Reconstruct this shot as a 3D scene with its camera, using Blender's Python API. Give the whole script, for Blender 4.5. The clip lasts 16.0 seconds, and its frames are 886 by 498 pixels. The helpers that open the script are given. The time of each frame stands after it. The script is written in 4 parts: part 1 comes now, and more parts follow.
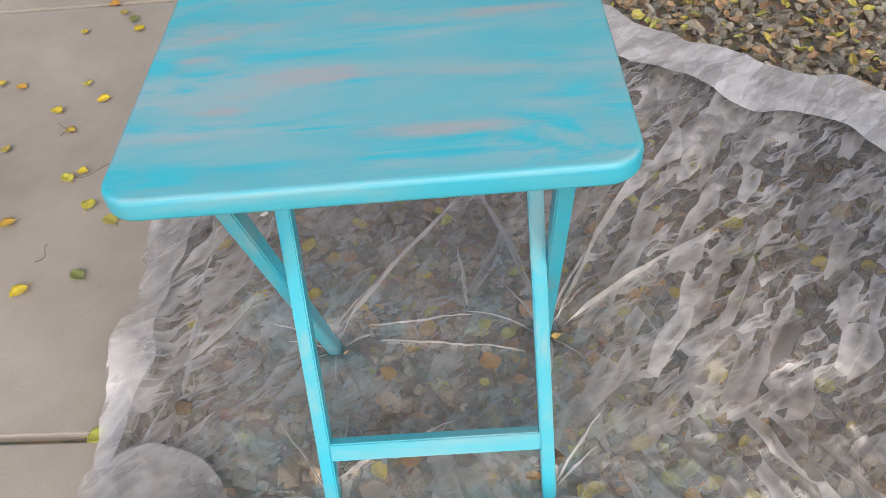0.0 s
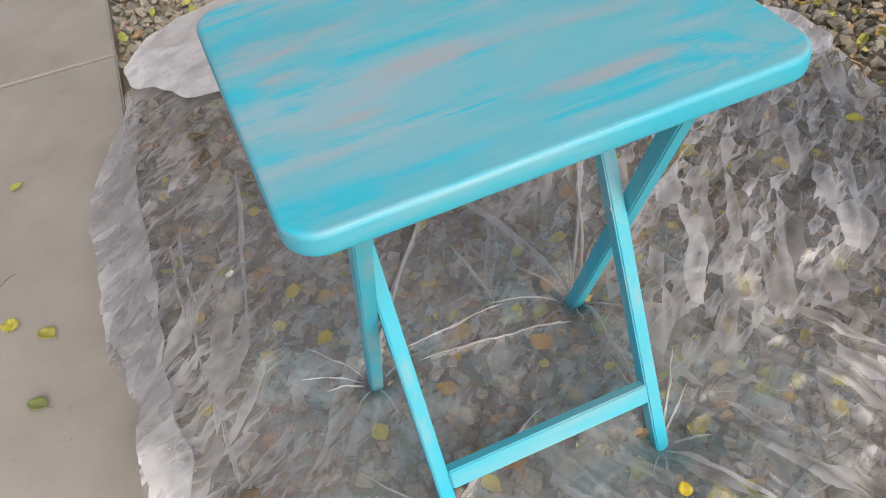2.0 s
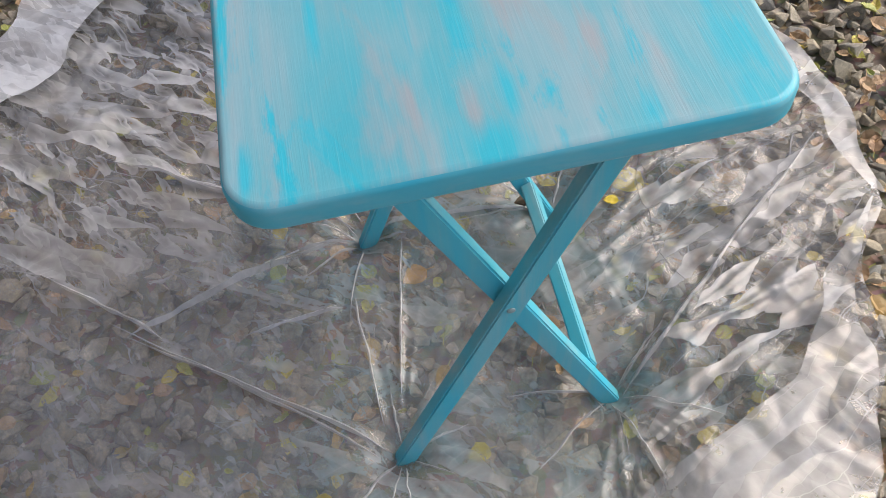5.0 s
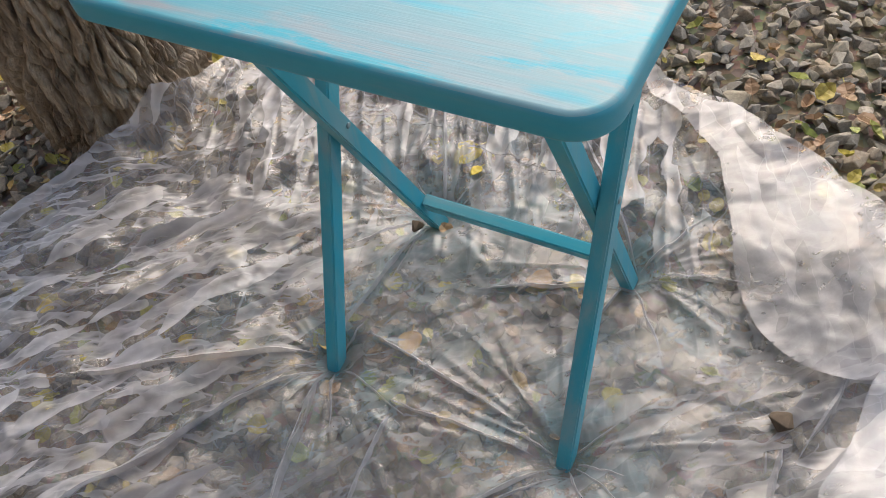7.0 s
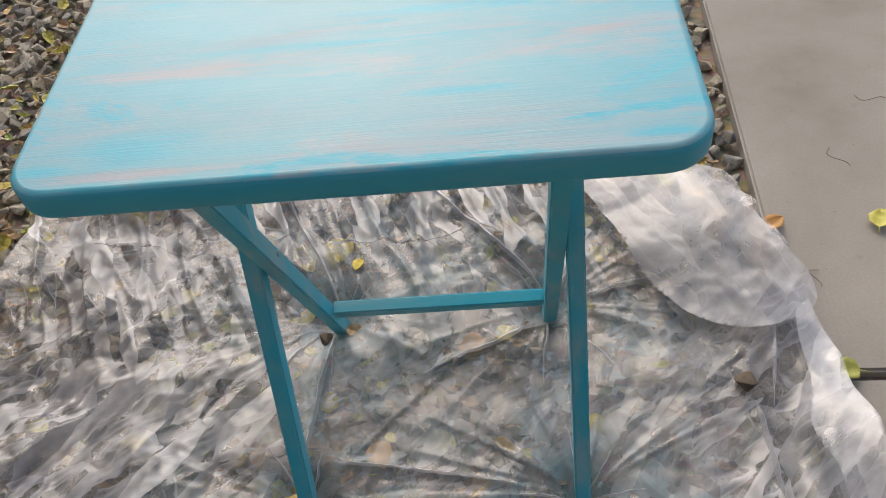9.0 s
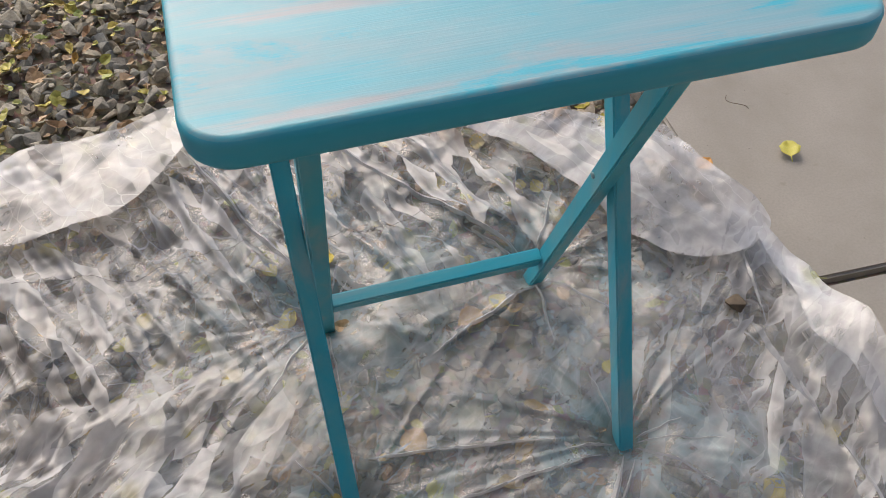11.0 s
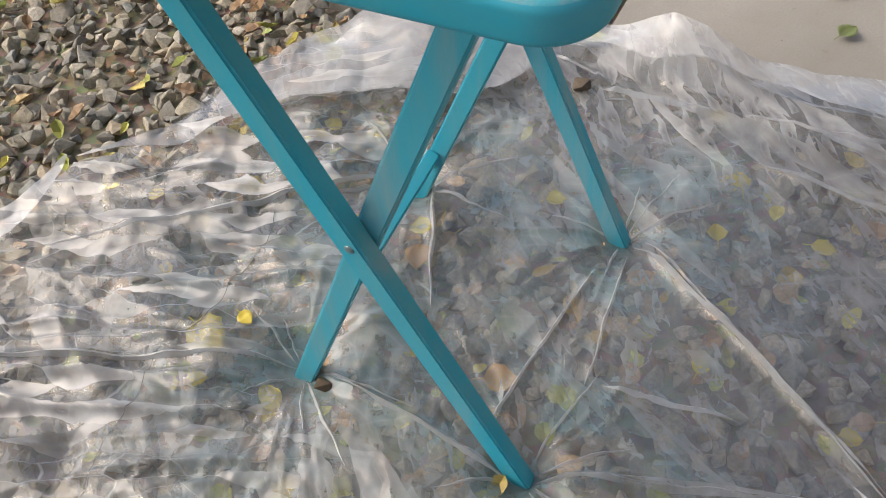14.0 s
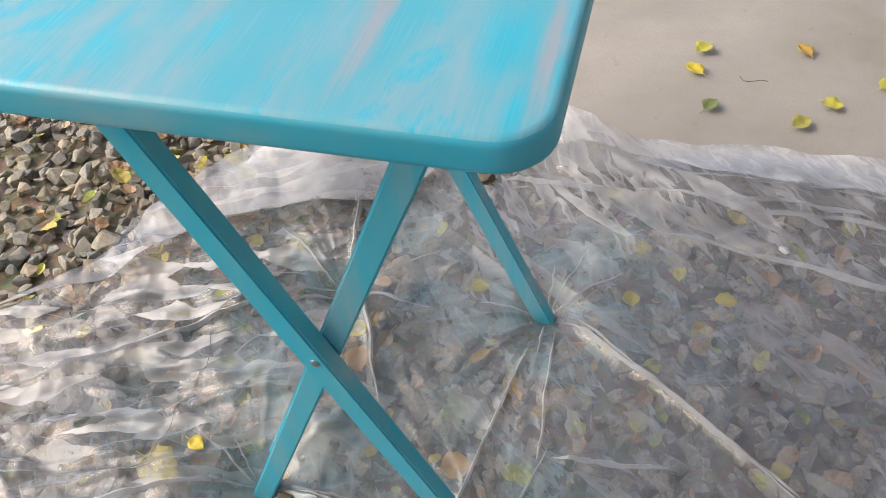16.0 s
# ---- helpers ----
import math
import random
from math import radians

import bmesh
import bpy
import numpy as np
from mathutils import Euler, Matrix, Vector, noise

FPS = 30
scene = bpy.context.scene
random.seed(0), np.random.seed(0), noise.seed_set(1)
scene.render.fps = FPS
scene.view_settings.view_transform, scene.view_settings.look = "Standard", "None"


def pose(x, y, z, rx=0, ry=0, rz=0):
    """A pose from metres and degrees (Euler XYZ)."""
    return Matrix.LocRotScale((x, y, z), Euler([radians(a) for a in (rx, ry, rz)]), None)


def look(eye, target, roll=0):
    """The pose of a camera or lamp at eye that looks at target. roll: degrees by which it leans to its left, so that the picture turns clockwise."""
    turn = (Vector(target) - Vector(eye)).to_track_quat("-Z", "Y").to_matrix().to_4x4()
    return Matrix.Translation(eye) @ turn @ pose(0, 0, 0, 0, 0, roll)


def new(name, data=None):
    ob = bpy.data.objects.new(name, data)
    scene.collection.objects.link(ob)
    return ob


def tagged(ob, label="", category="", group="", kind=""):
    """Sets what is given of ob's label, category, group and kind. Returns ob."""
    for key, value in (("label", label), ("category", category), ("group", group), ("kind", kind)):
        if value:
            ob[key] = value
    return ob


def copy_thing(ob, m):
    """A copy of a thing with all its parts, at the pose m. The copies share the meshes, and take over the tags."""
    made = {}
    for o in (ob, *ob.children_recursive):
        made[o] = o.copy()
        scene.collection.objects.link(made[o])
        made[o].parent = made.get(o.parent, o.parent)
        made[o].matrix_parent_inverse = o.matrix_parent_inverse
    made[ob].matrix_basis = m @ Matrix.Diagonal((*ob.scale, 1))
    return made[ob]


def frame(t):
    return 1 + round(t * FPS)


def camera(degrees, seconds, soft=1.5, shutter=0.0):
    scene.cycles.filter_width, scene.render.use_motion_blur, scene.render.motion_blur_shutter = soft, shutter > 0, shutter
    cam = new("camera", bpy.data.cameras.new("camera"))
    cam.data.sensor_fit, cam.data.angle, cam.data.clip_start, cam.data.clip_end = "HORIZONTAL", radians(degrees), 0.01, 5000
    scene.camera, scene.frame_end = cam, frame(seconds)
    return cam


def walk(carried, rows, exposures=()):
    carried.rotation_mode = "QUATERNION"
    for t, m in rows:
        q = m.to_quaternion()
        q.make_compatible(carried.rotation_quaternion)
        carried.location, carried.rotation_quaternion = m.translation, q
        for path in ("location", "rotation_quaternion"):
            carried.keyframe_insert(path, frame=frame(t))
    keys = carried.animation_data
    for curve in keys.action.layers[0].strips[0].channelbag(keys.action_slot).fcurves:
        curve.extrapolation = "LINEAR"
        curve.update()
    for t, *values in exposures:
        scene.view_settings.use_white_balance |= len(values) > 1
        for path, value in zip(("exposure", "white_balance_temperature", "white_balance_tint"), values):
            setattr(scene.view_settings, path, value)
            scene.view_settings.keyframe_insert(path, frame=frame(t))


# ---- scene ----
cam = camera(56.5, 16.0, soft=0.55)
PATH = [
    (0, (0.106, -0.743, 1.13), (0.002, 0.656, -0.295), -7.2),
    (0.5, (0.024, -0.751, 1.125), (-0.076, 0.662, -0.286), -8.6),
    (1, (-0.086, -0.761, 1.108), (0.048, 0.635, -0.318), -9.0),
    (1.5, (-0.168, -0.753, 1.107), (0.088, 0.627, -0.318), -7.9),
    (2, (-0.256, -0.657, 1.088), (0.137, 0.688, -0.34), -9.2),
    (2.3, (-0.297, -0.585, 1.088), (0.304, 0.638, -0.375), -9.7),
    (2.5, (-0.35, -0.562, 1.058), (0.355, 0.578, -0.426), -9.7),
    (2.8, (-0.389, -0.505, 1.097), (0.362, 0.482, -0.472), -11.7),
    (3, (-0.431, -0.471, 1.086), (0.363, 0.474, -0.488), -14.7),
    (3.5, (-0.544, -0.367, 1.125), (0.434, 0.309, -0.483), -12.9),
    (4.7, (-0.588, -0.005, 1.09), (0.52, 0.05, -0.535), -9.0),
    (6, (-0.484, 0.385, 1.044), (0.512, -0.238, -0.574), -5.4),
    (6.5, (-0.436, 0.5, 1.031), (0.449, -0.372, -0.537), -8.2),
    (7, (-0.371, 0.546, 1.021), (0.41, -0.43, -0.54), -13.8),
    (7.5, (-0.258, 0.549, 1.023), (0.279, -0.53, -0.573), -13.0),
    (8, (-0.217, 0.577, 1.036), (0.11, -0.653, -0.506), -11.8),
    (8.5, (-0.165, 0.593, 1.046), (0.083, -0.68, -0.476), -11.1),
    (11, (0.203, 0.589, 0.987), (-0.157, -0.671, -0.524), -0.3),
    (11.5, (0.301, 0.573, 0.983), (-0.223, -0.645, -0.514), 0.7),
    (12, (0.353, 0.465, 0.941), (-0.334, -0.634, -0.581), -2.3),
    (12.5, (0.388, 0.421, 0.91), (-0.489, -0.433, -0.672), 1.5),
    (13, (0.457, 0.348, 0.931), (-0.507, -0.439, -0.634), -3.3),
    (13.5, (0.511, 0.304, 0.89), (-0.516, -0.382, -0.683), -4.9),
    (14, (0.535, 0.279, 0.88), (-0.533, -0.335, -0.695), -6.6),
    (14.5, (0.565, 0.259, 0.867), (-0.548, -0.264, -0.71), -3.3),
    (15, (0.564, 0.264, 0.873), (-0.573, -0.253, -0.689), -3.6),
    (15.5, (0.57, 0.261, 0.892), (-0.708, -0.231, -0.566), -2.9),
    (16, (0.574, 0.245, 0.933), (-0.733, -0.177, -0.522), -4.8),
]
walk(cam, [(t, look(eye, target, roll)) for t, eye, target, roll in PATH], exposures=[(0, 0.95, 6900, 11), (3, 0.95, 6900, 9), (6, 1.02, 6800, 11), (7, 0.88, 6900, 11), (8.5, 0.68, 6800, 10), (11.5, 0.74, 6800, 10), (12.5, 0.93, 6850, 10), (13.5, 0.93, 6900, 9), (14.5, 1.2, 6900, 8), (16, 1.22, 6900, 10)])


# ---- light ----
SUN_AZ, SUN_EL = radians(12), radians(44)
to_sun = Vector((math.sin(SUN_AZ) * math.cos(SUN_EL), -math.cos(SUN_AZ) * math.cos(SUN_EL), math.sin(SUN_EL)))
world = bpy.data.worlds.new("sky")
scene.world = world
world.use_nodes = True
wn = world.node_tree
sky = wn.nodes.new("ShaderNodeTexSky")
sky.sky_type = "NISHITA"
sky.sun_disc = False
sky.sun_elevation = SUN_EL
sky.sun_rotation = math.pi - SUN_AZ
sky.dust_density = 3.0
sky.ozone_density = 0.3
sky.air_density = 0.7
wn.nodes["Background"].inputs[1].default_value = 0.15
wn.links.new(sky.outputs[0], wn.nodes["Background"].inputs[0])
sun = new("sun", bpy.data.lights.new("sun", "SUN"))
sun.data.energy, sun.data.angle, sun.data.color = 0.8, radians(75), (1.0, 0.985, 0.96)
sun.matrix_world = Matrix.Translation((0, 0, 8)) @ to_sun.to_track_quat("Z", "Y").to_matrix().to_4x4()


# ---- materials ----
def material(name):
    m = bpy.data.materials.new(name)
    m.use_nodes = True
    nt = m.node_tree
    return m, nt, nt.nodes["Principled BSDF"]


def node(nt, kind, **sets):
    n = nt.nodes.new(kind)
    for k, v in sets.items():
        n.inputs[k.replace("_", " ")].default_value = v
    return n


def coords(nt, scale=(1, 1, 1), kind="Object", turn=(0, 0, 0)):
    tc = nt.nodes.new("ShaderNodeTexCoord")
    mp = nt.nodes.new("ShaderNodeMapping")
    mp.inputs["Scale"].default_value = scale
    mp.inputs["Rotation"].default_value = turn
    nt.links.new(tc.outputs[kind], mp.inputs[0])
    return mp.outputs[0]


def fbm(nt, vec, scale, detail=4.0, rough=0.55, distort=0.0):
    n = node(nt, "ShaderNodeTexNoise", Scale=scale, Detail=detail, Roughness=rough, Distortion=distort)
    nt.links.new(vec, n.inputs["Vector"])
    return n.outputs[0]


def ramp(nt, fac, stops, smooth=False):
    r = nt.nodes.new("ShaderNodeValToRGB")
    r.color_ramp.interpolation = "EASE" if smooth else "LINEAR"
    while len(r.color_ramp.elements) < len(stops):
        r.color_ramp.elements.new(0.5)
    for e, (p, c) in zip(r.color_ramp.elements, stops):
        e.position = p
        e.color = (*c, 1) if len(c) == 3 else c
    nt.links.new(fac, r.inputs[0])
    return r.outputs[0]


def grey(v):
    return (v, v, v)


def mix(nt, fac, a, b, blend="MIX"):
    n = nt.nodes.new("ShaderNodeMix")
    n.data_type, n.blend_type = "RGBA", blend
    for sock, v in ((n.inputs[0], fac), (n.inputs[6], a), (n.inputs[7], b)):
        if isinstance(v, (int, float)):
            sock.default_value = v
        elif isinstance(v, tuple):
            sock.default_value = (*v, 1)
        else:
            nt.links.new(v, sock)
    return n.outputs[2]


def bump(nt, height, target, strength=0.3, distance=0.002):
    b = node(nt, "ShaderNodeBump", Strength=strength, Distance=distance)
    nt.links.new(height, b.inputs["Height"])
    nt.links.new(b.outputs[0], target)
    return b.outputs[0]


def math_node(nt, op, a, b, c=None):
    n = nt.nodes.new("ShaderNodeMath")
    n.operation = op
    for sock, v in zip(n.inputs, (a, b, c)):
        if v is None:
            continue
        if isinstance(v, (int, float)):
            sock.default_value = v
        else:
            nt.links.new(v, sock)
    return n.outputs[0]


# Brush marks on the table top: x, y, half length, half width.
CYAN_STROKES = [(-0.229, 0.016, 0.03, 0.02), (-0.179, -0.001, 0.035, 0.008), (-0.227, -0.088, 0.03, 0.012), (-0.185, -0.16, 0.05, 0.018), (-0.064, 0.021, 0.09, 0.007), (0.196, -0.087, 0.045, 0.008), (0.086, -0.162, 0.09, 0.012), (-0.229, -0.199, 0.03, 0.014), (-0.23, 0.018, 0.03, 0.03), (-0.227, -0.163, 0.05, 0.022),
    (-0.189, -0.162, 0.05, 0.01), (-0.102, -0.162, 0.06, 0.008), (-0.11, 0.022, 0.06, 0.012), (-0.245, -0.17, 0.035, 0.03), (0.009, 0.058, 0.13, 0.006), (-0.075, 0.127, 0.05, 0.006), (0.165, 0.163, 0.06, 0.02), (0.206, -0.079, 0.03, 0.01), (-0.209, 0.185, 0.03, 0.006), (0.223, 0.178, 0.03, 0.008)]
GREY_STROKES = [(-0.191, 0.026, 0.04, 0.008), (-0.143, -0.071, 0.035, 0.009), (-0.051, -0.026, 0.07, 0.009), (0.078, -0.126, 0.09, 0.014), (-0.181, 0.068, 0.04, 0.008), (0.154, 0.077, 0.08, 0.012), (0.162, 0.188, 0.09, 0.008), (-0.069, -0.013, 0.06, 0.012)]


def strokes(nt, marks):
    """Dry brush marks along x with frayed ends."""
    obj = coords(nt)
    fray = fbm(nt, coords(nt, (7, 130, 1)), 1.6, 4, 0.65)
    soft = fbm(nt, coords(nt, (5, 16, 1)), 2.2, 4, 0.6)
    near = None
    for x, y, a, b in marks:
        off = node(nt, "ShaderNodeMapping", Location=(-x / a, -y / b, 0), Scale=(1 / a, 1 / b, 0.0))
        nt.links.new(obj, off.inputs[0])
        size = nt.nodes.new("ShaderNodeVectorMath")
        size.operation = "LENGTH"
        nt.links.new(off.outputs[0], size.inputs[0])
        near = size.outputs["Value"] if near is None else math_node(nt, "MINIMUM", near, size.outputs["Value"])
    worn = math_node(nt, "MULTIPLY_ADD", fray, 1.3, math_node(nt, "MULTIPLY_ADD", soft, 1.5, near))
    return ramp(nt, math_node(nt, "MULTIPLY", worn, 0.3), [(0.50, grey(0.85)), (0.74, grey(0.0))])


def mat_tabletop():
    m, nt, p = material("brushed turquoise paint on wood")
    broad = fbm(nt, coords(nt, (2.0, 9, 5)), 1.8, 5, 0.55, 0.6)
    col = ramp(nt, broad, [(0.34, (0.06, 0.40, 0.50)), (0.46, (0.11, 0.41, 0.495)), (0.54, (0.16, 0.41, 0.485)), (0.66, (0.25, 0.41, 0.47))])
    patch = ramp(nt, fbm(nt, coords(nt, (2.5, 8.5, 5), turn=(0, 0, 0.05)), 1.9, 6, 0.68, 0.5), [(0.545, grey(0)), (0.62, grey(0.95))])
    col = mix(nt, patch, col, (0.010, 0.43, 0.56))
    pale = ramp(nt, fbm(nt, coords(nt, (1.9, 8.5, 4), turn=(0, 0, -0.06)), 2.0, 6, 0.66, 0.4), [(0.55, grey(0)), (0.66, grey(0.55))])
    col = mix(nt, pale, col, (0.35, 0.35, 0.375))
    col = mix(nt, strokes(nt, GREY_STROKES), col, (0.33, 0.345, 0.375))
    col = mix(nt, strokes(nt, CYAN_STROKES), col, (0.010, 0.43, 0.56))
    hair = fbm(nt, coords(nt, (5, 190, 60)), 3.0, 3, 0.6)
    col = mix(nt, ramp(nt, hair, [(0.52, grey(0)), (0.75, grey(0.25))]), col, (0.30, 0.48, 0.53))
    nt.links.new(col, p.inputs["Base Color"])
    nt.links.new(ramp(nt, broad, [(0.3, grey(0.30)), (0.7, grey(0.46))]), p.inputs["Roughness"])
    p.inputs["Specular IOR Level"].default_value = 0.5
    bump(nt, hair, p.inputs["Normal"], 0.25, 0.0006)
    return m


def mat_leg(name, along, depth=1.0):
    m, nt, p = material(name)
    streak = fbm(nt, coords(nt, along), 3.0, 5, 0.6, 0.3)
    col = ramp(nt, streak, [(0.32, (0.015, 0.40, 0.54)), (0.5, (0.06, 0.40, 0.50)), (0.66, (0.17, 0.40, 0.46)), (0.8, (0.24, 0.40, 0.43))])
    # Below 1, depth mixes the colour towards a darker blue.
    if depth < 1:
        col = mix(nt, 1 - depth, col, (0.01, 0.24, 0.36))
    nt.links.new(col, p.inputs["Base Color"])
    p.inputs["Roughness"].default_value = 0.45
    bump(nt, fbm(nt, coords(nt, along), 28.0, 3), p.inputs["Normal"], 0.2, 0.0005)
    return m


def mat_plain(name, colour, rough=0.5, metal=0.0, scale=60.0):
    m, nt, p = material(name)
    n = fbm(nt, coords(nt), scale, 4)
    nt.links.new(mix(nt, ramp(nt, n, [(0.35, grey(0)), (0.7, grey(1))]), colour, tuple(c * 0.6 for c in colour)), p.inputs["Base Color"])
    p.inputs["Roughness"].default_value, p.inputs["Metallic"].default_value = rough, metal
    bump(nt, n, p.inputs["Normal"], 0.3, 0.001)
    return m


def mat_stone():
    m, nt, p = material("crushed stone")
    g = nt.nodes.new("ShaderNodeNewGeometry")
    tone = ramp(nt, g.outputs["Random Per Island"], [
        (0.0, (0.19, 0.18, 0.155)), (0.16, (0.33, 0.30, 0.235)), (0.32, (0.42, 0.37, 0.265)), (0.45, (0.26, 0.255, 0.23)), (0.58, (0.50, 0.455, 0.355)),
        (0.70, (0.37, 0.32, 0.21)), (0.80, (0.27, 0.285, 0.265)), (0.90, (0.45, 0.365, 0.25)), (1.0, (0.56, 0.51, 0.42))])
    grain = fbm(nt, coords(nt), 150.0, 5, 0.7)
    veins = fbm(nt, coords(nt), 38.0, 4, 0.6, 0.6)
    col = mix(nt, ramp(nt, grain, [(0.35, grey(0)), (0.65, grey(0.55))]), tone, (0.09, 0.08, 0.07))
    col = mix(nt, ramp(nt, veins, [(0.55, grey(0)), (0.75, grey(0.5))]), col, (0.42, 0.36, 0.28))
    nt.links.new(col, p.inputs["Base Color"])
    p.inputs["Roughness"].default_value = 0.85
    bump(nt, grain, p.inputs["Normal"], 0.5, 0.0015)
    return m


def mat_soil():
    m, nt, p = material("dry soil with fine grit")
    v = node(nt, "ShaderNodeTexVoronoi", Scale=60.0)
    nt.links.new(coords(nt), v.inputs["Vector"])
    n = fbm(nt, coords(nt), 7.0, 6, 0.65)
    col = ramp(nt, n, [(0.3, (0.16, 0.13, 0.09)), (0.55, (0.30, 0.245, 0.17)), (0.75, (0.40, 0.335, 0.24))])
    col = mix(nt, 0.35, col, v.outputs["Color"], "MULTIPLY")
    nt.links.new(col, p.inputs["Base Color"])
    p.inputs["Roughness"].default_value = 0.95
    bump(nt, v.outputs["Distance"], p.inputs["Normal"], 0.6, 0.006)
    return m


def mat_concrete():
    m, nt, p = material("weathered broom-finished concrete")
    info = nt.nodes.new("ShaderNodeObjectInfo")
    big = fbm(nt, coords(nt), 2.2, 6, 0.6, 0.2)
    fine = fbm(nt, coords(nt), 230.0, 4, 0.7)
    broom = fbm(nt, coords(nt, (160, 6, 6)), 1.0, 3)
    col = ramp(nt, big, [(0.3, (0.225, 0.200, 0.165)), (0.44, (0.285, 0.262, 0.228)), (0.56, (0.325, 0.300, 0.265)), (0.72, (0.40, 0.372, 0.33))])
    col = mix(nt, ramp(nt, fine, [(0.42, grey(0.0)), (0.62, grey(0.25))]), col, (0.21, 0.195, 0.175))
    spots = fbm(nt, coords(nt), 26.0, 3, 0.6)
    col = mix(nt, ramp(nt, spots, [(0.66, grey(0)), (0.76, grey(0.4))]), col, (0.19, 0.165, 0.135))
    flecks = fbm(nt, coords(nt), 75.0, 2)
    col = mix(nt, ramp(nt, flecks, [(0.74, grey(0)), (0.78, grey(0.8))]), col, (0.12, 0.10, 0.08))
    nt.links.new(col, p.inputs["Base Color"])
    p.inputs["Roughness"].default_value = 0.9
    both = mix(nt, 0.5, fine, broom)
    bump(nt, both, p.inputs["Normal"], 0.35, 0.0012)
    return m


def mat_plastic(name, haze_low, haze_high, crease, feet=(), slope=0.62):
    """Thin clear film: see-through, a milky haze, whitened creases, slivers painted sky-white, and a gloss that grows
    at a glancing view.
    """
    m, nt, p = material(name)
    nt.nodes.remove(p)
    out = nt.nodes["Material Output"]
    obj = coords(nt)
    milk = fbm(nt, obj, 5.5, 6, 0.7, 0.6)

    def wrinkles(angle, across, along, seed):
        """Thin bright creases, nearly straight, that meet and fork."""
        sway = node(nt, "ShaderNodeTexNoise", Scale=7.0 + seed, Detail=2.0)
        nt.links.new(obj, sway.inputs["Vector"])
        bent = node(nt, "ShaderNodeVectorMath")
        bent.operation = "MULTIPLY_ADD"
        bent.inputs[1].default_value = (0.05, 0.05, 0.0)
        nt.links.new(sway.outputs["Color"], bent.inputs[0])
        nt.links.new(obj, bent.inputs[2])
        m1 = node(nt, "ShaderNodeMapping", Rotation=(0, 0, radians(-angle)))
        m2 = node(nt, "ShaderNodeMapping", Scale=(along, across, 1.0), Location=(seed * 5.7, seed * 2.3, 0))
        nt.links.new(bent.outputs[0], m1.inputs[0])
        nt.links.new(m1.outputs[0], m2.inputs[0])
        rim = node(nt, "ShaderNodeTexVoronoi", Scale=1.0)
        rim.voronoi_dimensions, rim.feature = "2D", "DISTANCE_TO_EDGE"
        nt.links.new(m2.outputs[0], rim.inputs["Vector"])
        shown = ramp(nt, fbm(nt, obj, 10.0 + 3 * seed, 2), [(0.48, grey(0)), (0.60, grey(1))])
        return math_node(nt, "MULTIPLY", ramp(nt, rim.outputs["Distance"], [(0.0, grey(1)), (0.03, grey(0.6)), (0.20, grey(0))]), shown)

    net = math_node(nt, "MAXIMUM", wrinkles(62, 20.0, 2.2, 1), math_node(nt, "MAXIMUM", wrinkles(-66, 24.0, 2.6, 2), wrinkles(15, 26.0, 4.0, 3)))
    net = math_node(nt, "MULTIPLY", net, ramp(nt, fbm(nt, obj, 8.0, 3), [(0.40, grey(0.0)), (0.64, grey(0.13))]))
    fine = fbm(nt, obj, 170.0, 3, 0.6, 0.8)
    def shards(across, along, seed, stops):
        """Slivers of film, longer than wide, whose painted white stands in for reflected sky."""
        m1 = node(nt, "ShaderNodeMapping", Rotation=(0, 0, radians((-58, 66, -34)[seed])))
        m2 = node(nt, "ShaderNodeMapping", Scale=(along, across, 1.0), Location=(seed * 7.3, seed * 3.1, 0))
        sway = node(nt, "ShaderNodeTexNoise", Scale=9.0 + 6 * seed, Detail=3.0)
        nt.links.new(obj, sway.inputs["Vector"])
        add = node(nt, "ShaderNodeVectorMath")
        add.operation = "MULTIPLY_ADD"
        add.inputs[1].default_value = (0.034, 0.034, 0.0)
        nt.links.new(sway.outputs["Color"], add.inputs[0])
        nt.links.new(obj, add.inputs[2])
        nt.links.new(add.outputs[0], m1.inputs[0])
        nt.links.new(m1.outputs[0], m2.inputs[0])
        v = node(nt, "ShaderNodeTexVoronoi", Scale=1.0)
        v.voronoi_dimensions = "2D"
        nt.links.new(m2.outputs[0], v.inputs["Vector"])
        sep = nt.nodes.new("ShaderNodeSeparateColor")
        nt.links.new(v.outputs["Color"], sep.inputs[0])
        rim = node(nt, "ShaderNodeTexVoronoi", Scale=1.0)
        rim.voronoi_dimensions, rim.feature = "2D", "DISTANCE_TO_EDGE"
        nt.links.new(m2.outputs[0], rim.inputs["Vector"])
        edge = ramp(nt, rim.outputs["Distance"], [(0.0, grey(0.5)), (0.035, grey(0.0))])
        lit = math_node(nt, "GREATER_THAN", sep.outputs[1], 0.45)
        rise = ramp(nt, v.outputs["Distance"], [(0.05, grey(0.25)), (0.55, grey(1.0))])
        faces = math_node(nt, "MAXIMUM", math_node(nt, "MULTIPLY", ramp(nt, sep.outputs[0], stops), rise), math_node(nt, "MULTIPLY", edge, lit))
        return faces, v.outputs["Color"]

    one, tilt_one = shards(40.0, 9.0, 0, [(0.0, grey(0.0)), (0.62, grey(0.06)), (0.70, grey(0.5)), (1.0, grey(0.8))])
    two, tilt_two = shards(44.0, 12.0, 1, [(0.0, grey(0.0)), (0.70, grey(0.05)), (0.76, grey(0.5)), (1.0, grey(0.7))])
    three, tilt_three = shards(85.0, 21.0, 2, [(0.0, grey(0.0)), (0.62, grey(0.05)), (0.68, grey(0.5)), (1.0, grey(0.75))])
    place = nt.nodes.new("ShaderNodeSeparateXYZ")
    nt.links.new(obj, place.inputs[0])
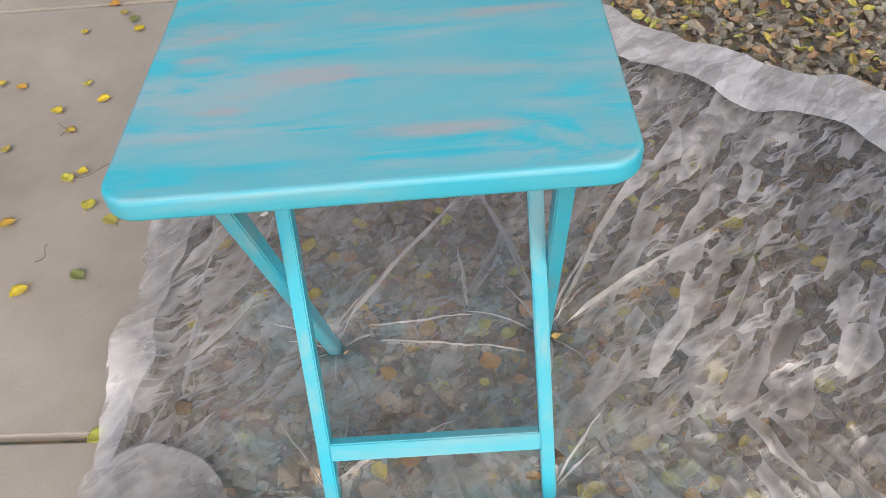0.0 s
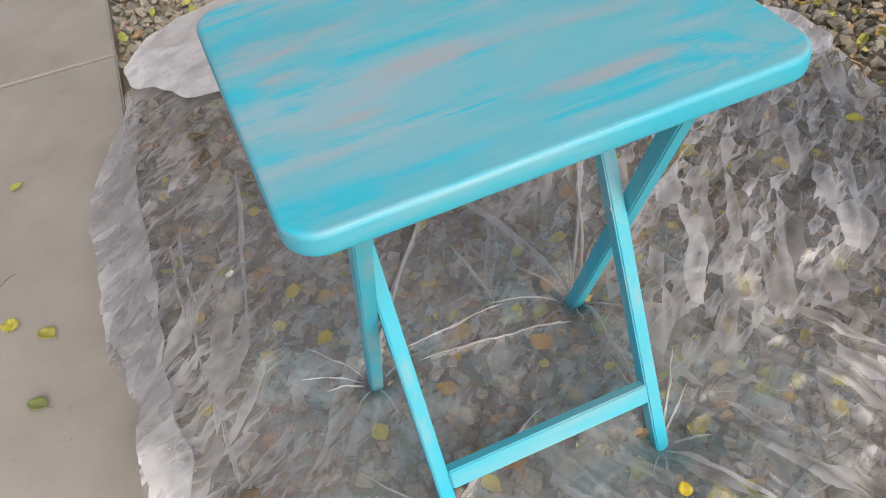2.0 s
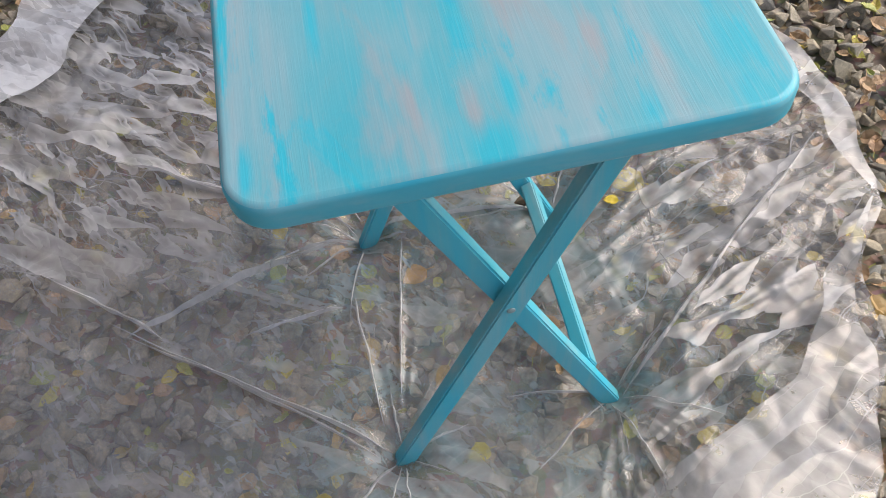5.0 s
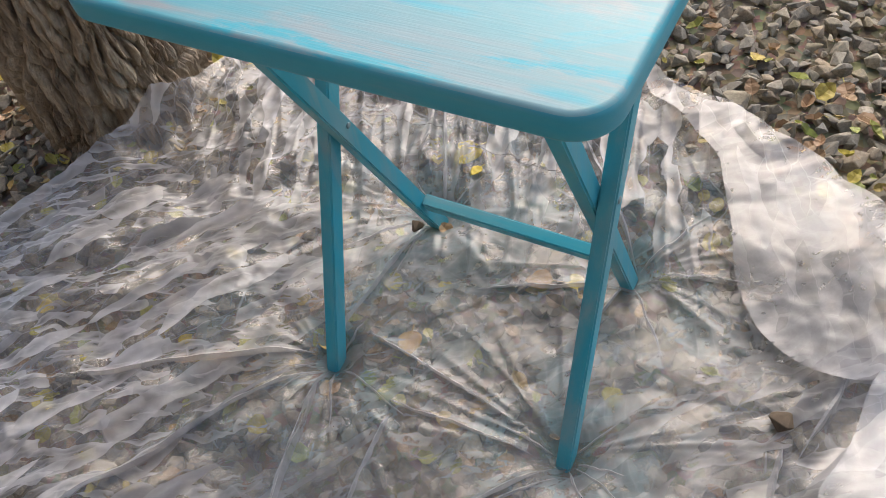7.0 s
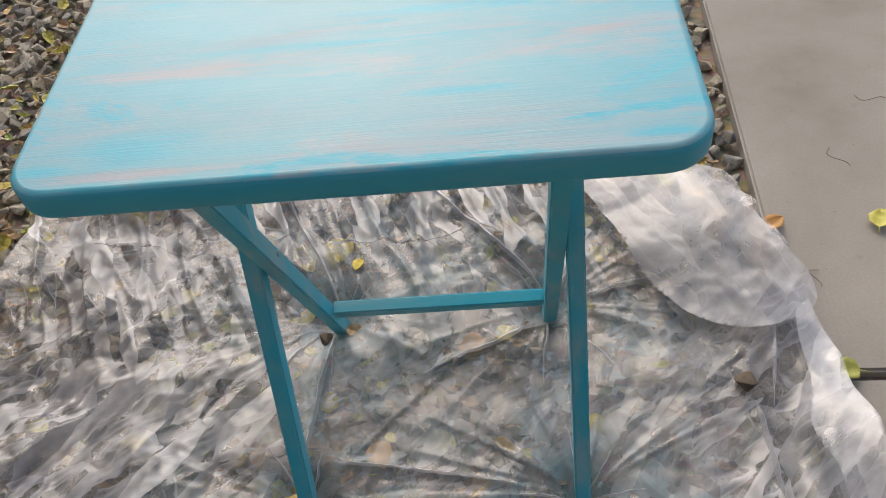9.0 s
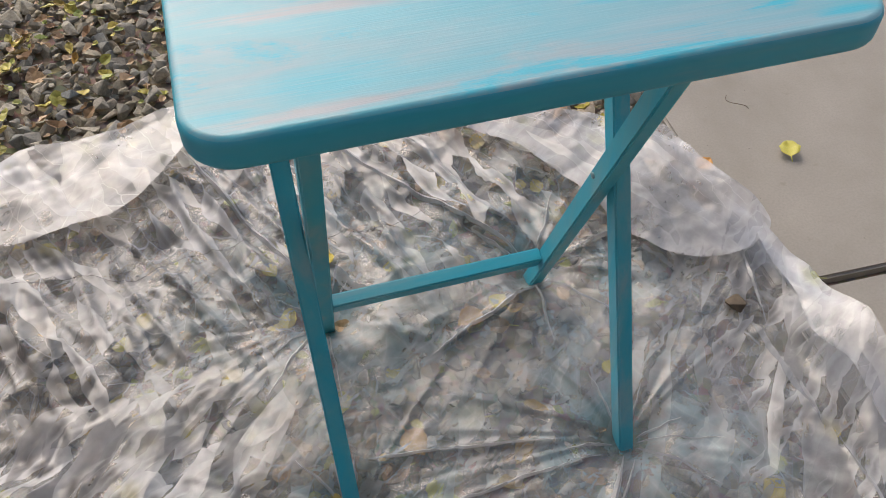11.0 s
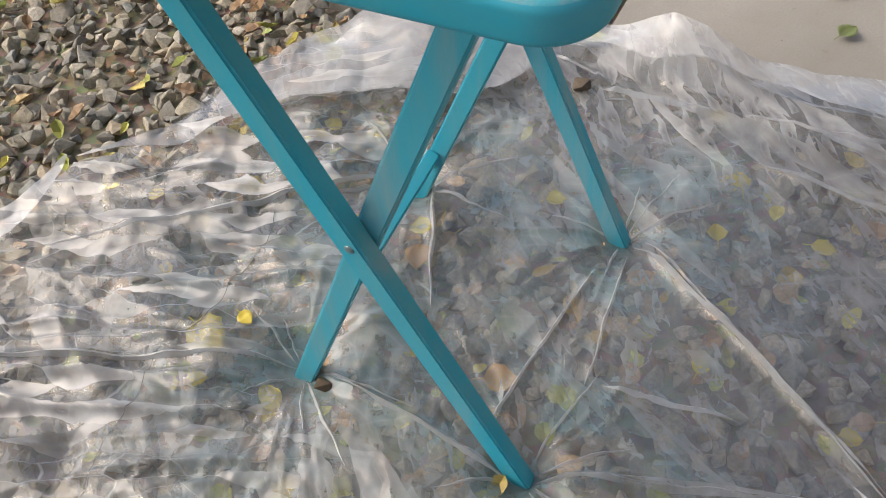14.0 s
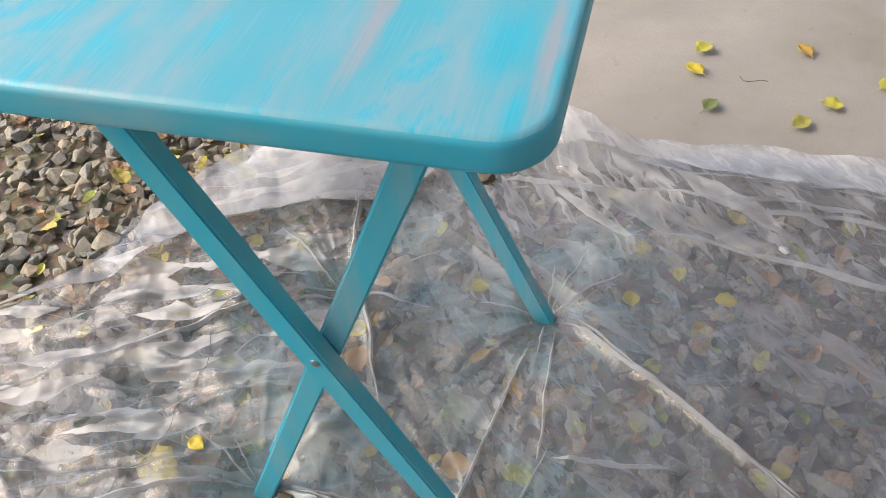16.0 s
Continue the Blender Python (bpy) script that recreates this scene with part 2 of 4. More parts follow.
    east = math_node(nt, "MULTIPLY_ADD", place.outputs[0], 3.0, -0.35)
    south = math_node(nt, "MULTIPLY_ADD", place.outputs[1], -3.0, -0.10)
    west = math_node(nt, "MULTIPLY_ADD", place.outputs[0], -2.6, -0.45)
    wild = math_node(nt, "MAXIMUM", math_node(nt, "MAXIMUM", math_node(nt, "MAXIMUM", east, west), south), 0.22)
    wild = math_node(nt, "MINIMUM", math_node(nt, "MULTIPLY_ADD", milk, 0.5, math_node(nt, "SUBTRACT", wild, 0.25)), 1.0)
    wild = math_node(nt, "MAXIMUM", wild, 0.12)
    turned = math_node(nt, "MAXIMUM", math_node(nt, "MINIMUM", math_node(nt, "MULTIPLY_ADD", place.outputs[1], -5.0, 0.1), 1.0), 0.0)
    first = math_node(nt, "MULTIPLY_ADD", turned, -0.75, 1.0)
    second = math_node(nt, "MULTIPLY_ADD", turned, 0.8, 0.2)
    both_ways = math_node(nt, "MAXIMUM", math_node(nt, "MULTIPLY", math_node(nt, "MAXIMUM", one, three), first), math_node(nt, "MULTIPLY", two, second))
    # Diffuse white laid on the crumpled areas in place of sky sheen.
    white = math_node(nt, "MULTIPLY", math_node(nt, "MULTIPLY", both_ways, wild), crease)
    clear = node(nt, "ShaderNodeBsdfTransparent", Color=(0.97, 0.97, 0.97, 1))
    diff = node(nt, "ShaderNodeBsdfDiffuse", Color=(0.84, 0.84, 0.85, 1))
    tran = node(nt, "ShaderNodeBsdfTranslucent", Color=(0.84, 0.84, 0.85, 1))
    glos = node(nt, "ShaderNodeBsdfGlossy", Color=(0.97, 0.97, 0.98, 1), Roughness=0.38)
    bp = node(nt, "ShaderNodeBump", Strength=0.5, Distance=0.0016)
    nt.links.new(math_node(nt, "MULTIPLY_ADD", fine, 0.15, math_node(nt, "MULTIPLY", net, 2.5)), bp.inputs["Height"])
    def leaning(normal, tilt, much, share):
        """Each sliver lies at a slant of its own."""
        flat = node(nt, "ShaderNodeVectorMath")
        flat.operation = "SUBTRACT"
        flat.inputs[1].default_value = (0.5, 0.5, 0.5)
        nt.links.new(tilt, flat.inputs[0])
        size = nt.nodes.new("ShaderNodeVectorMath")
        size.operation = "SCALE"
        nt.links.new(flat.outputs[0], size.inputs[0])
        nt.links.new(math_node(nt, "MULTIPLY", math_node(nt, "MULTIPLY", wild, share), much), size.inputs["Scale"])
        both = nt.nodes.new("ShaderNodeVectorMath")
        nt.links.new(normal, both.inputs[0])
        nt.links.new(size.outputs[0], both.inputs[1])
        unit = nt.nodes.new("ShaderNodeVectorMath")
        unit.operation = "NORMALIZE"
        nt.links.new(both.outputs[0], unit.inputs[0])
        return unit.outputs[0]

    slant = leaning(leaning(leaning(bp.outputs[0], tilt_one, slope, first), tilt_two, slope, second), tilt_three, 0.6 * slope, first)
    for n in (diff, tran, glos):
        nt.links.new(slant, n.inputs["Normal"])
    body = nt.nodes.new("ShaderNodeMixShader")
    body.inputs[0].default_value = 0.35
    nt.links.new(diff.outputs[0], body.inputs[1])
    nt.links.new(tran.outputs[0], body.inputs[2])
    film = nt.nodes.new("ShaderNodeMixShader")
    haze = ramp(nt, milk, [(0.32, grey(haze_low)), (0.68, grey(haze_high))])
    nt.links.new(math_node(nt, "MINIMUM", math_node(nt, "ADD", math_node(nt, "ADD", haze, net), white), 0.85), film.inputs[0])
    nt.links.new(clear.outputs[0], film.inputs[1])
    nt.links.new(body.outputs[0], film.inputs[2])
    last = film
    if feet:
        paint = node(nt, "ShaderNodeBsdfDiffuse", Color=(0.16, 0.36, 0.41, 1))
        near = None
        for x, y in feet:
            d = nt.nodes.new("ShaderNodeVectorMath")
            d.operation = "DISTANCE"
            d.inputs[1].default_value = (x, y, 0.01)
            nt.links.new(obj, d.inputs[0])
            near = d.outputs["Value"] if near is None else math_node(nt, "MINIMUM", near, d.outputs["Value"])
        wob = math_node(nt, "MULTIPLY_ADD", fbm(nt, obj, 55.0, 5, 0.75), 0.13, near)
        spray = nt.nodes.new("ShaderNodeMixShader")
        dust = math_node(nt, "MULTIPLY", ramp(nt, near, [(0.03, grey(0.34)), (0.30, grey(0.0))]), ramp(nt, fbm(nt, obj, 16.0, 5, 0.7), [(0.45, grey(0)), (0.65, grey(1))]))
        nt.links.new(math_node(nt, "MAXIMUM", dust, ramp(nt, wob, [(0.065, grey(0.5)), (0.095, grey(0.0))])), spray.inputs[0])
        nt.links.new(film.outputs[0], spray.inputs[1])
        nt.links.new(paint.outputs[0], spray.inputs[2])
        last = spray
    lw = node(nt, "ShaderNodeLayerWeight", Blend=0.35)
    nt.links.new(slant, lw.inputs["Normal"])
    shine = math_node(nt, "MINIMUM", math_node(nt, "MULTIPLY_ADD", lw.outputs["Fresnel"], 0.75, 0.03), 0.85)
    top = nt.nodes.new("ShaderNodeMixShader")
    nt.links.new(shine, top.inputs[0])
    nt.links.new(last.outputs[0], top.inputs[1])
    nt.links.new(glos.outputs[0], top.inputs[2])
    nt.links.new(top.outputs[0], out.inputs[0])
    return m


def mat_bark():
    m, nt, p = material("furrowed brown bark")
    vec = coords(nt, (1, 1, 0.22))
    n = fbm(nt, vec, 26.0, 6, 0.65, 0.5)
    g = fbm(nt, coords(nt), 90.0, 4, 0.7)
    col = ramp(nt, n, [(0.30, (0.14, 0.10, 0.068)), (0.42, (0.32, 0.24, 0.16)), (0.55, (0.46, 0.37, 0.26)), (0.72, (0.58, 0.50, 0.39))])
    col = mix(nt, ramp(nt, g, [(0.4, grey(0)), (0.7, grey(0.4))]), col, (0.12, 0.09, 0.065))
    nt.links.new(col, p.inputs["Base Color"])
    p.inputs["Roughness"].default_value = 0.9
    bump(nt, mix(nt, 0.5, n, g), p.inputs["Normal"], 1.0, 0.010)
    return m


def mat_leaf(name, stops, island=False):
    m, nt, p = material(name)
    if island:
        src = nt.nodes.new("ShaderNodeNewGeometry").outputs["Random Per Island"]
    else:
        src = nt.nodes.new("ShaderNodeObjectInfo").outputs["Random"]
    col = ramp(nt, src, stops)
    n = fbm(nt, coords(nt), 120.0, 4, 0.6)
    col = mix(nt, ramp(nt, n, [(0.5, grey(0)), (0.72, grey(0.5))]), col, (0.20, 0.12, 0.04))
    nt.links.new(col, p.inputs["Base Color"])
    p.inputs["Roughness"].default_value = 0.5
    bump(nt, n, p.inputs["Normal"], 0.3, 0.001)
    return m


M_TOP = mat_tabletop()
M_LEG = mat_leg("turquoise painted leg wood", (9, 9, 1.2))
M_RAIL = mat_leg("turquoise painted rail wood", (1.2, 9, 9))
M_RIM = mat_leg("darker turquoise board edge and underside", (1.5, 3, 9), 0.8)
M_RIVET = mat_plain("painted rivet metal", (0.30, 0.42, 0.45), 0.35, 0.6)
M_STONE, M_SOIL, M_CONCRETE = mat_stone(), mat_soil(), mat_concrete()
FEET = [(0.194, 0.152), (-0.17, 0.152), (-0.149, -0.147), (0.173, -0.147)]
M_FILM = mat_plastic("clear plastic film", 0.03, 0.19, 0.70, FEET, 0.60)
M_FOLD = mat_plastic("doubled plastic film", 0.12, 0.34, 0.5, (), 0.35)
M_THICK = mat_plastic("plastic film in many layers", 0.45, 0.80, 0.5, (), 0.4)
M_PLEAT = mat_plastic("pinched plastic film", 0.16, 0.44, 0.1)
M_STRIP = mat_plastic("plastic film on the path", 0.08, 0.26, 0.35, (), 0.4)
M_BARK = mat_bark()
M_LEAF = mat_leaf("fallen yellow leaf", [(0.0, (0.55, 0.42, 0.03)), (0.3, (0.62, 0.50, 0.06)), (0.6, (0.44, 0.44, 0.07)), (0.85, (0.30, 0.33, 0.08)), (1.0, (0.50, 0.30, 0.05))])
M_GREEN = mat_leaf("olive green leaf", [(0.0, (0.17, 0.21, 0.07)), (1.0, (0.22, 0.25, 0.09))])
M_ORANGE = mat_leaf("orange brown leaf", [(0.0, (0.50, 0.24, 0.05)), (1.0, (0.56, 0.32, 0.07))])
M_LITTER = mat_leaf("dry leaf litter", [(0.0, (0.34, 0.22, 0.12)), (0.35, (0.46, 0.31, 0.17)), (0.5, (0.30, 0.18, 0.10)), (0.62, (0.58, 0.48, 0.10)), (0.80, (0.40, 0.42, 0.10)), (0.9, (0.26, 0.32, 0.08)), (1.0, (0.50, 0.30, 0.08))], True)
M_CROWN = mat_leaf("tree leaves", [(0.0, (0.05, 0.10, 0.02)), (0.6, (0.09, 0.13, 0.03)), (1.0, (0.22, 0.19, 0.04))], True)
M_ROCK = mat_plain("brown weathered stone", (0.115, 0.085, 0.055), 0.85, 0.0, 90.0)
M_WALL = mat_plain("brown wall paint", (0.22, 0.19, 0.16), 0.9, 0.0, 6.0)
M_TWIG = mat_plain("dry twig", (0.16, 0.11, 0.075), 0.9)
M_WHITE = mat_plain("white dried paint", (0.80, 0.80, 0.78), 0.5)
M_STRAW = mat_plain("pale dry straw", (0.55, 0.47, 0.34), 0.8)
M_THREAD = mat_plain("dark thread", (0.12, 0.115, 0.12), 0.8)


# ---- building helpers ----
def finish(name, me, mat, parent=None, label="", smooth=False):
    me.materials.append(mat)
    if smooth:
        me.shade_smooth()
    else:
        me.shade_flat()
    ob = new(name, me)
    if parent is not None:
        ob.parent = parent
    if label:
        ob["label"] = label
    return ob


def part(name, bm, mat, parent=None, label="", smooth=False):
    me = bpy.data.meshes.new(name)
    bm.to_mesh(me)
    bm.free()
    return finish(name, me, mat, parent, label, smooth)


def mesh_np(name, verts, faces):
    """A mesh from numpy arrays of places and of equal-sided faces."""
    me = bpy.data.meshes.new(name)
    k = faces.shape[1]
    me.vertices.add(len(verts))
    me.vertices.foreach_set("co", np.ascontiguousarray(verts, np.float32).ravel())
    me.loops.add(faces.size)
    me.loops.foreach_set("vertex_index", np.ascontiguousarray(faces, np.int32).ravel())
    me.polygons.add(len(faces))
    me.polygons.foreach_set("loop_start", np.arange(0, faces.size, k, dtype=np.int32))
    me.update(calc_edges=True)
    me.validate()
    return me


def noise2(x, y, seed=0):
    """Gradient noise in the plane, about -1 to 1."""
    tab = np.random.RandomState(seed)
    ang = tab.rand(4096) * 2 * np.pi
    xi, yi = np.floor(x).astype(int), np.floor(y).astype(int)
    fx, fy = x - xi, y - yi
    ux, uy = fx**3 * (fx * (fx * 6 - 15) + 10), fy**3 * (fy * (fy * 6 - 15) + 10)

    def corner(a, b):
        k = ((xi + a) * 1619 + (yi + b) * 31337 + seed * 101) % 4096
        return np.cos(ang[k]) * (fx - a) + np.sin(ang[k]) * (fy - b)

    lo = corner(0, 0) * (1 - ux) + corner(1, 0) * ux
    hi = corner(0, 1) * (1 - ux) + corner(1, 1) * ux
    return 1.5 * (lo * (1 - uy) + hi * uy)


def ridged(x, y, seed=0):
    """Sharp ridges, 0 to 1."""
    return np.clip(1 - np.abs(noise2(x, y, seed)) * 1.6, 0, 1)


def inside(px, py, poly):
    hit = np.zeros(px.shape, bool)
    for (x0, y0), (x1, y1) in zip(poly, np.roll(poly, -1, 0)):
        cross = (y0 > py) != (y1 > py)
        with np.errstate(divide="ignore", invalid="ignore"):
            hit ^= cross & (px < (x1 - x0) * (py - y0) / (y1 - y0 + 1e-12) + x0)
    return hit


def rounded_outline(corners, seed, steps=10, wiggle=0.012):
    """A smooth closed line through the corners, with small waves."""
    c = np.array(corners, float)
    out = []
    for i in range(len(c)):
        a, b, d, e = c[i - 1], c[i], c[(i + 1) % len(c)], c[(i + 2) % len(c)]
        for u in np.arange(steps) / steps:
            out.append(0.5 * (2 * b + (d - a) * u + (2 * a - 5 * b + 4 * d - e) * u * u + (3 * b - a - 3 * d + e) * u**3))
    out = np.array(out)
    out[:, 0] += wiggle * noise2(out[:, 0] * 9, out[:, 1] * 9, seed)
    out[:, 1] += wiggle * noise2(out[:, 0] * 9 + 40, out[:, 1] * 9, seed + 1)
    return out


def to_line(px, py, poly):
    """The nearest places on a closed line."""
    best, bx, by = np.full(px.shape, 1e9), px.copy(), py.copy()
    for (x0, y0), (x1, y1) in zip(poly, np.roll(poly, -1, 0)):
        dx, dy = x1 - x0, y1 - y0
        u = np.clip(((px - x0) * dx + (py - y0) * dy) / (dx * dx + dy * dy + 1e-12), 0, 1)
        qx, qy = x0 + u * dx, y0 + u * dy
        d = (px - qx) ** 2 + (py - qy) ** 2
        m = d < best
        best[m], bx[m], by[m] = d[m], qx[m], qy[m]
    return bx, by, np.sqrt(best)


def edge_x(y):
    """The side of the concrete path."""
    return -0.493 + 0.039 * y


# ---- ground ----
def build_unseen_wall():
    """A plain unseen wall behind the gravel, added to dim the northern sky in reflections."""
    bm = bmesh.new()
    bmesh.ops.create_cube(bm, size=1, matrix=Matrix.Translation((0, 4.56, 3.05)) @ Matrix.Diagonal((18, 0.3, 6.2, 1)))
    return tagged(part("wall_north", bm, M_WALL), "plain taupe brown wall out of view, added to darken reflections", "wall", kind="structure")


def build_ground():
    bm = bmesh.new()
    bmesh.ops.create_grid(bm, x_segments=60, y_segments=60, size=40)
    for v in bm.verts:
        r = v.co.xy.length
        v.co.z = -0.028 + (0 if r < 3 else 0.02 * noise.noise(v.co * 0.2))
    return tagged(part("ground", bm, M_SOIL), "dry brown soil with fine grit under the gravel", "ground", kind="structure")


def build_pavement():
    root = tagged(new("pavement"), "weathered beige concrete path cast in slabs", "pavement", kind="structure")
    root.matrix_basis = pose(-0.493, 0, 0, 0, 0, math.degrees(math.atan(-0.039)))
    for n, y0 in enumerate((-4.36, -2.91, -1.46, -0.010, 1.440, 2.89)):
        bm = bmesh.new()
        w, l = 1.35, 1.437
        bmesh.ops.create_cube(bm, size=1, matrix=Matrix.Translation((-w / 2, y0 + 0.725, -0.06)) @ Matrix.Diagonal((w, l, 0.12, 1)))
        bmesh.ops.bevel(bm, geom=[e for e in bm.edges], offset=0.0045, segments=3, affect="EDGES")
        part("slab", bm, M_CONCRETE, root)
    bm = bmesh.new()
    bmesh.ops.create_cube(bm, size=1, matrix=Matrix.Translation((-0.675, 0, -0.068)) @ Matrix.Diagonal((1.33, 8.6, 0.10, 1)))
    part("joint_filling", bm, M_SOIL, root, "dark soil in the joints")
    return root


def stone_shapes(count):
    rnd = np.random.RandomState(5)
    shapes = []
    for _ in range(count):
        bm = bmesh.new()
        pts = rnd.normal(size=(11, 3))
        pts /= np.linalg.norm(pts, axis=1)[:, None]
        pts *= rnd.uniform(0.8, 1.1, (11, 1)) * (1.0, rnd.uniform(0.62, 0.92), rnd.uniform(0.5, 0.8))
        for q in pts:
            bm.verts.new(q)
        res = bmesh.ops.convex_hull(bm, input=bm.verts)
        bmesh.ops.delete(bm, geom=[g for g in res["geom_interior"] if isinstance(g, bmesh.types.BMVert)], context="VERTS")
        bmesh.ops.bevel(bm, geom=[e for e in bm.edges], offset=0.04, segments=1, affect="EDGES")
        bmesh.ops.triangulate(bm, faces=bm.faces)
        bm.verts.index_update()
        shapes.append((np.array([v.co[:] for v in bm.verts]), np.array([[v.index for v in f.verts] for f in bm.faces])))
        bm.free()
    return shapes


def turns(rnd, n, tilt):
    a, b, c = rnd.uniform(0, 2 * np.pi, n), rnd.uniform(-tilt, tilt, n), rnd.uniform(-tilt, tilt, n)
    ca, sa, cb, sb, cc, sc = np.cos(a), np.sin(a), np.cos(b), np.sin(b), np.cos(c), np.sin(c)
    o, i = np.zeros(n), np.ones(n)
    rz = np.stack([ca, -sa, o, sa, ca, o, o, o, i], 1).reshape(-1, 3, 3)
    ry = np.stack([cb, o, sb, o, i, o, -sb, o, cb], 1).reshape(-1, 3, 3)
    rx = np.stack([i, o, o, o, cc, -sc, o, sc, cc], 1).reshape(-1, 3, 3)
    return rz @ ry @ rx


def scatter(name, shapes, places, sizes, rots, mat):
    """Many small pieces joined into one mesh."""
    vs, fs, base = [], [], 0
    for k, (sv, sf) in enumerate(shapes):
        pick = np.arange(len(places)) % len(shapes) == k
        if not pick.any():
            continue
        v = np.einsum("nij,vj->nvi", rots[pick], sv) * sizes[pick][:, None, None] + places[pick][:, None]
        n = len(v)
        fs.append((sf[None] + (np.arange(n) * len(sv))[:, None, None] + base).reshape(-1, 3))
        vs.append(v.reshape(-1, 3))
        base += n * len(sv)
    return finish(name, mesh_np(name, np.concatenate(vs), np.concatenate(fs)), mat)


TREE = (0.965, -0.225)


def build_gravel():
    rnd = np.random.RandomState(11)
    step = 0.027
    gx, gy = np.meshgrid(np.arange(-0.5, 2.1, step), np.arange(-1.9, 2.2, step))
    x = gx.ravel() + rnd.uniform(-0.5, 0.5, gx.size) * step
    y = gy.ravel() + rnd.uniform(-0.5, 0.5, gx.size) * step
    size = np.exp(rnd.normal(np.log(0.0185), 0.27, x.size)).clip(0.008, 0.030)
    bare = noise2(x * 1.7, y * 1.7, 21) + 0.5 * noise2(x * 6, y * 6, 22)
    keep = (x > edge_x(y) + 0.6 * size) & (np.hypot(x - TREE[0], y - TREE[1]) > 0.14) & ~((x + 0.7 * y > 1.95) & (y > 0.9) & (x < 1.5)) & ~((bare > 1.0) & (rnd.rand(x.size) < 0.45))
    x, y, size = x[keep], y[keep], size[keep]
    z = rnd.uniform(-0.016, -0.004, x.size) - 0.45 * size
    away = np.min([np.hypot(x - a, y - b) for a, b in FEET], 0)
    z -= 0.030 * np.exp(-((away / 0.055) ** 2))
    z += np.where((rnd.rand(x.size) < 0.12), 0.010, 0)
    fx, fy = rnd.uniform(-0.5, 2.1, 9000), rnd.uniform(-1.9, 2.2, 9000)
    ok = (fx > edge_x(fy) + 0.012) & (np.hypot(fx - TREE[0], fy - TREE[1]) > 0.14)
    fx, fy = fx[ok], fy[ok]
    fs = rnd.uniform(0.006, 0.013, fx.size)
    places = np.concatenate([np.stack([x, y, z], 1), np.stack([fx, fy, rnd.uniform(-0.030, -0.014, fx.size)], 1)])
    size = np.concatenate([size, fs])
    ob = scatter("gravel", stone_shapes(28), places, size, turns(rnd, len(places), 0.5), M_STONE)
    return tagged(ob, "loose grey and tan crushed stone gravel", "gravel", kind="stuff")


# ---- leaves ----
def leaf_mesh(curl=0.25, width=0.36, seed=0):
    """A leaf 1 long: pointed oval with a raised fold, toothed rim and a stalk."""
    rnd = random.Random(seed)
    bm = bmesh.new()
    rows = []
    n = 9
    for i in range(n + 1):
        u = i / n
        w = width * (math.sin(math.pi * u**0.75) ** 0.8) * (1 + 0.08 * rnd.uniform(-1, 1))
        z = curl * (u - 0.5) ** 2 + 0.03 * rnd.uniform(-1, 1)
        row = [bm.verts.new((u - 0.5, s * w, z + abs(s) * w * (0.25 + curl * 0.6) + 0.02 * rnd.uniform(-1, 1))) for s in (-1, -0.5, 0, 0.5, 1)]
        rows.append(row)
    for a, b in zip(rows, rows[1:]):
        for j in range(4):
            bm.faces.new((a[j], b[j], b[j + 1], a[j + 1]))
    t = 0.018
    stalk = [bm.verts.new((-0.5 + du, dy, dz)) for du, dy, dz in ((0.02, -t, 0.02 + curl * 0.25), (0.02, t, 0.02 + curl * 0.25), (-0.32, t, 0.05), (-0.32, -t, 0.05))]
    bm.faces.new(stalk)
    bmesh.ops.remove_doubles(bm, verts=bm.verts, dist=0.002)
    ex = bmesh.ops.solidify(bm, geom=bm.faces[:], thickness=0.012)
    return bm


def arrays(bm):
    bmesh.ops.triangulate(bm, faces=bm.faces)
    bm.verts.index_update()
    out = np.array([v.co[:] for v in bm.verts]), np.array([[v.index for v in f.verts] for f in bm.faces])
    bm.free()
    return out


def build_litter():
    rnd = np.random.RandomState(31)
    n = 7000
    x, y = rnd.uniform(-0.45, 1.9, n), rnd.uniform(-1.8, 2.1, n)
    keep = (x > edge_x(y) + 0.02) & (np.hypot(x - TREE[0], y - TREE[1]) > 0.19)
    keep &= (noise2(x * 2.2, y * 2.2, 33) + rnd.uniform(-0.5, 0.5, n)) > -0.15
    keep &= ~(inside(x, y, np.array(OUTLINE)) & (rnd.rand(n) < 0.35))
    x, y = x[keep], y[keep]
    z = rnd.uniform(-0.014, 0.008, x.size)
    size = rnd.uniform(0.014, 0.040, x.size)
    shapes = [arrays(leaf_mesh(c, w, s)) for s, (c, w) in enumerate([(0.2, 0.36), (0.7, 0.30), (1.1, 0.26), (0.4, 0.40)])]
    ob = scatter("leaf_litter", shapes, np.stack([x, y, z], 1), size, turns(rnd, x.size, 0.5), M_LITTER)
    return tagged(ob, "small dry yellow and brown leaves among the gravel", "leaf litter", kind="stuff")


def leaf_kind(mat, label, group, curl, seed):
    ob = part("fallen_leaf", leaf_mesh(curl, 0.42, seed), mat, smooth=True)
    return tagged(ob, label, "leaf", group)


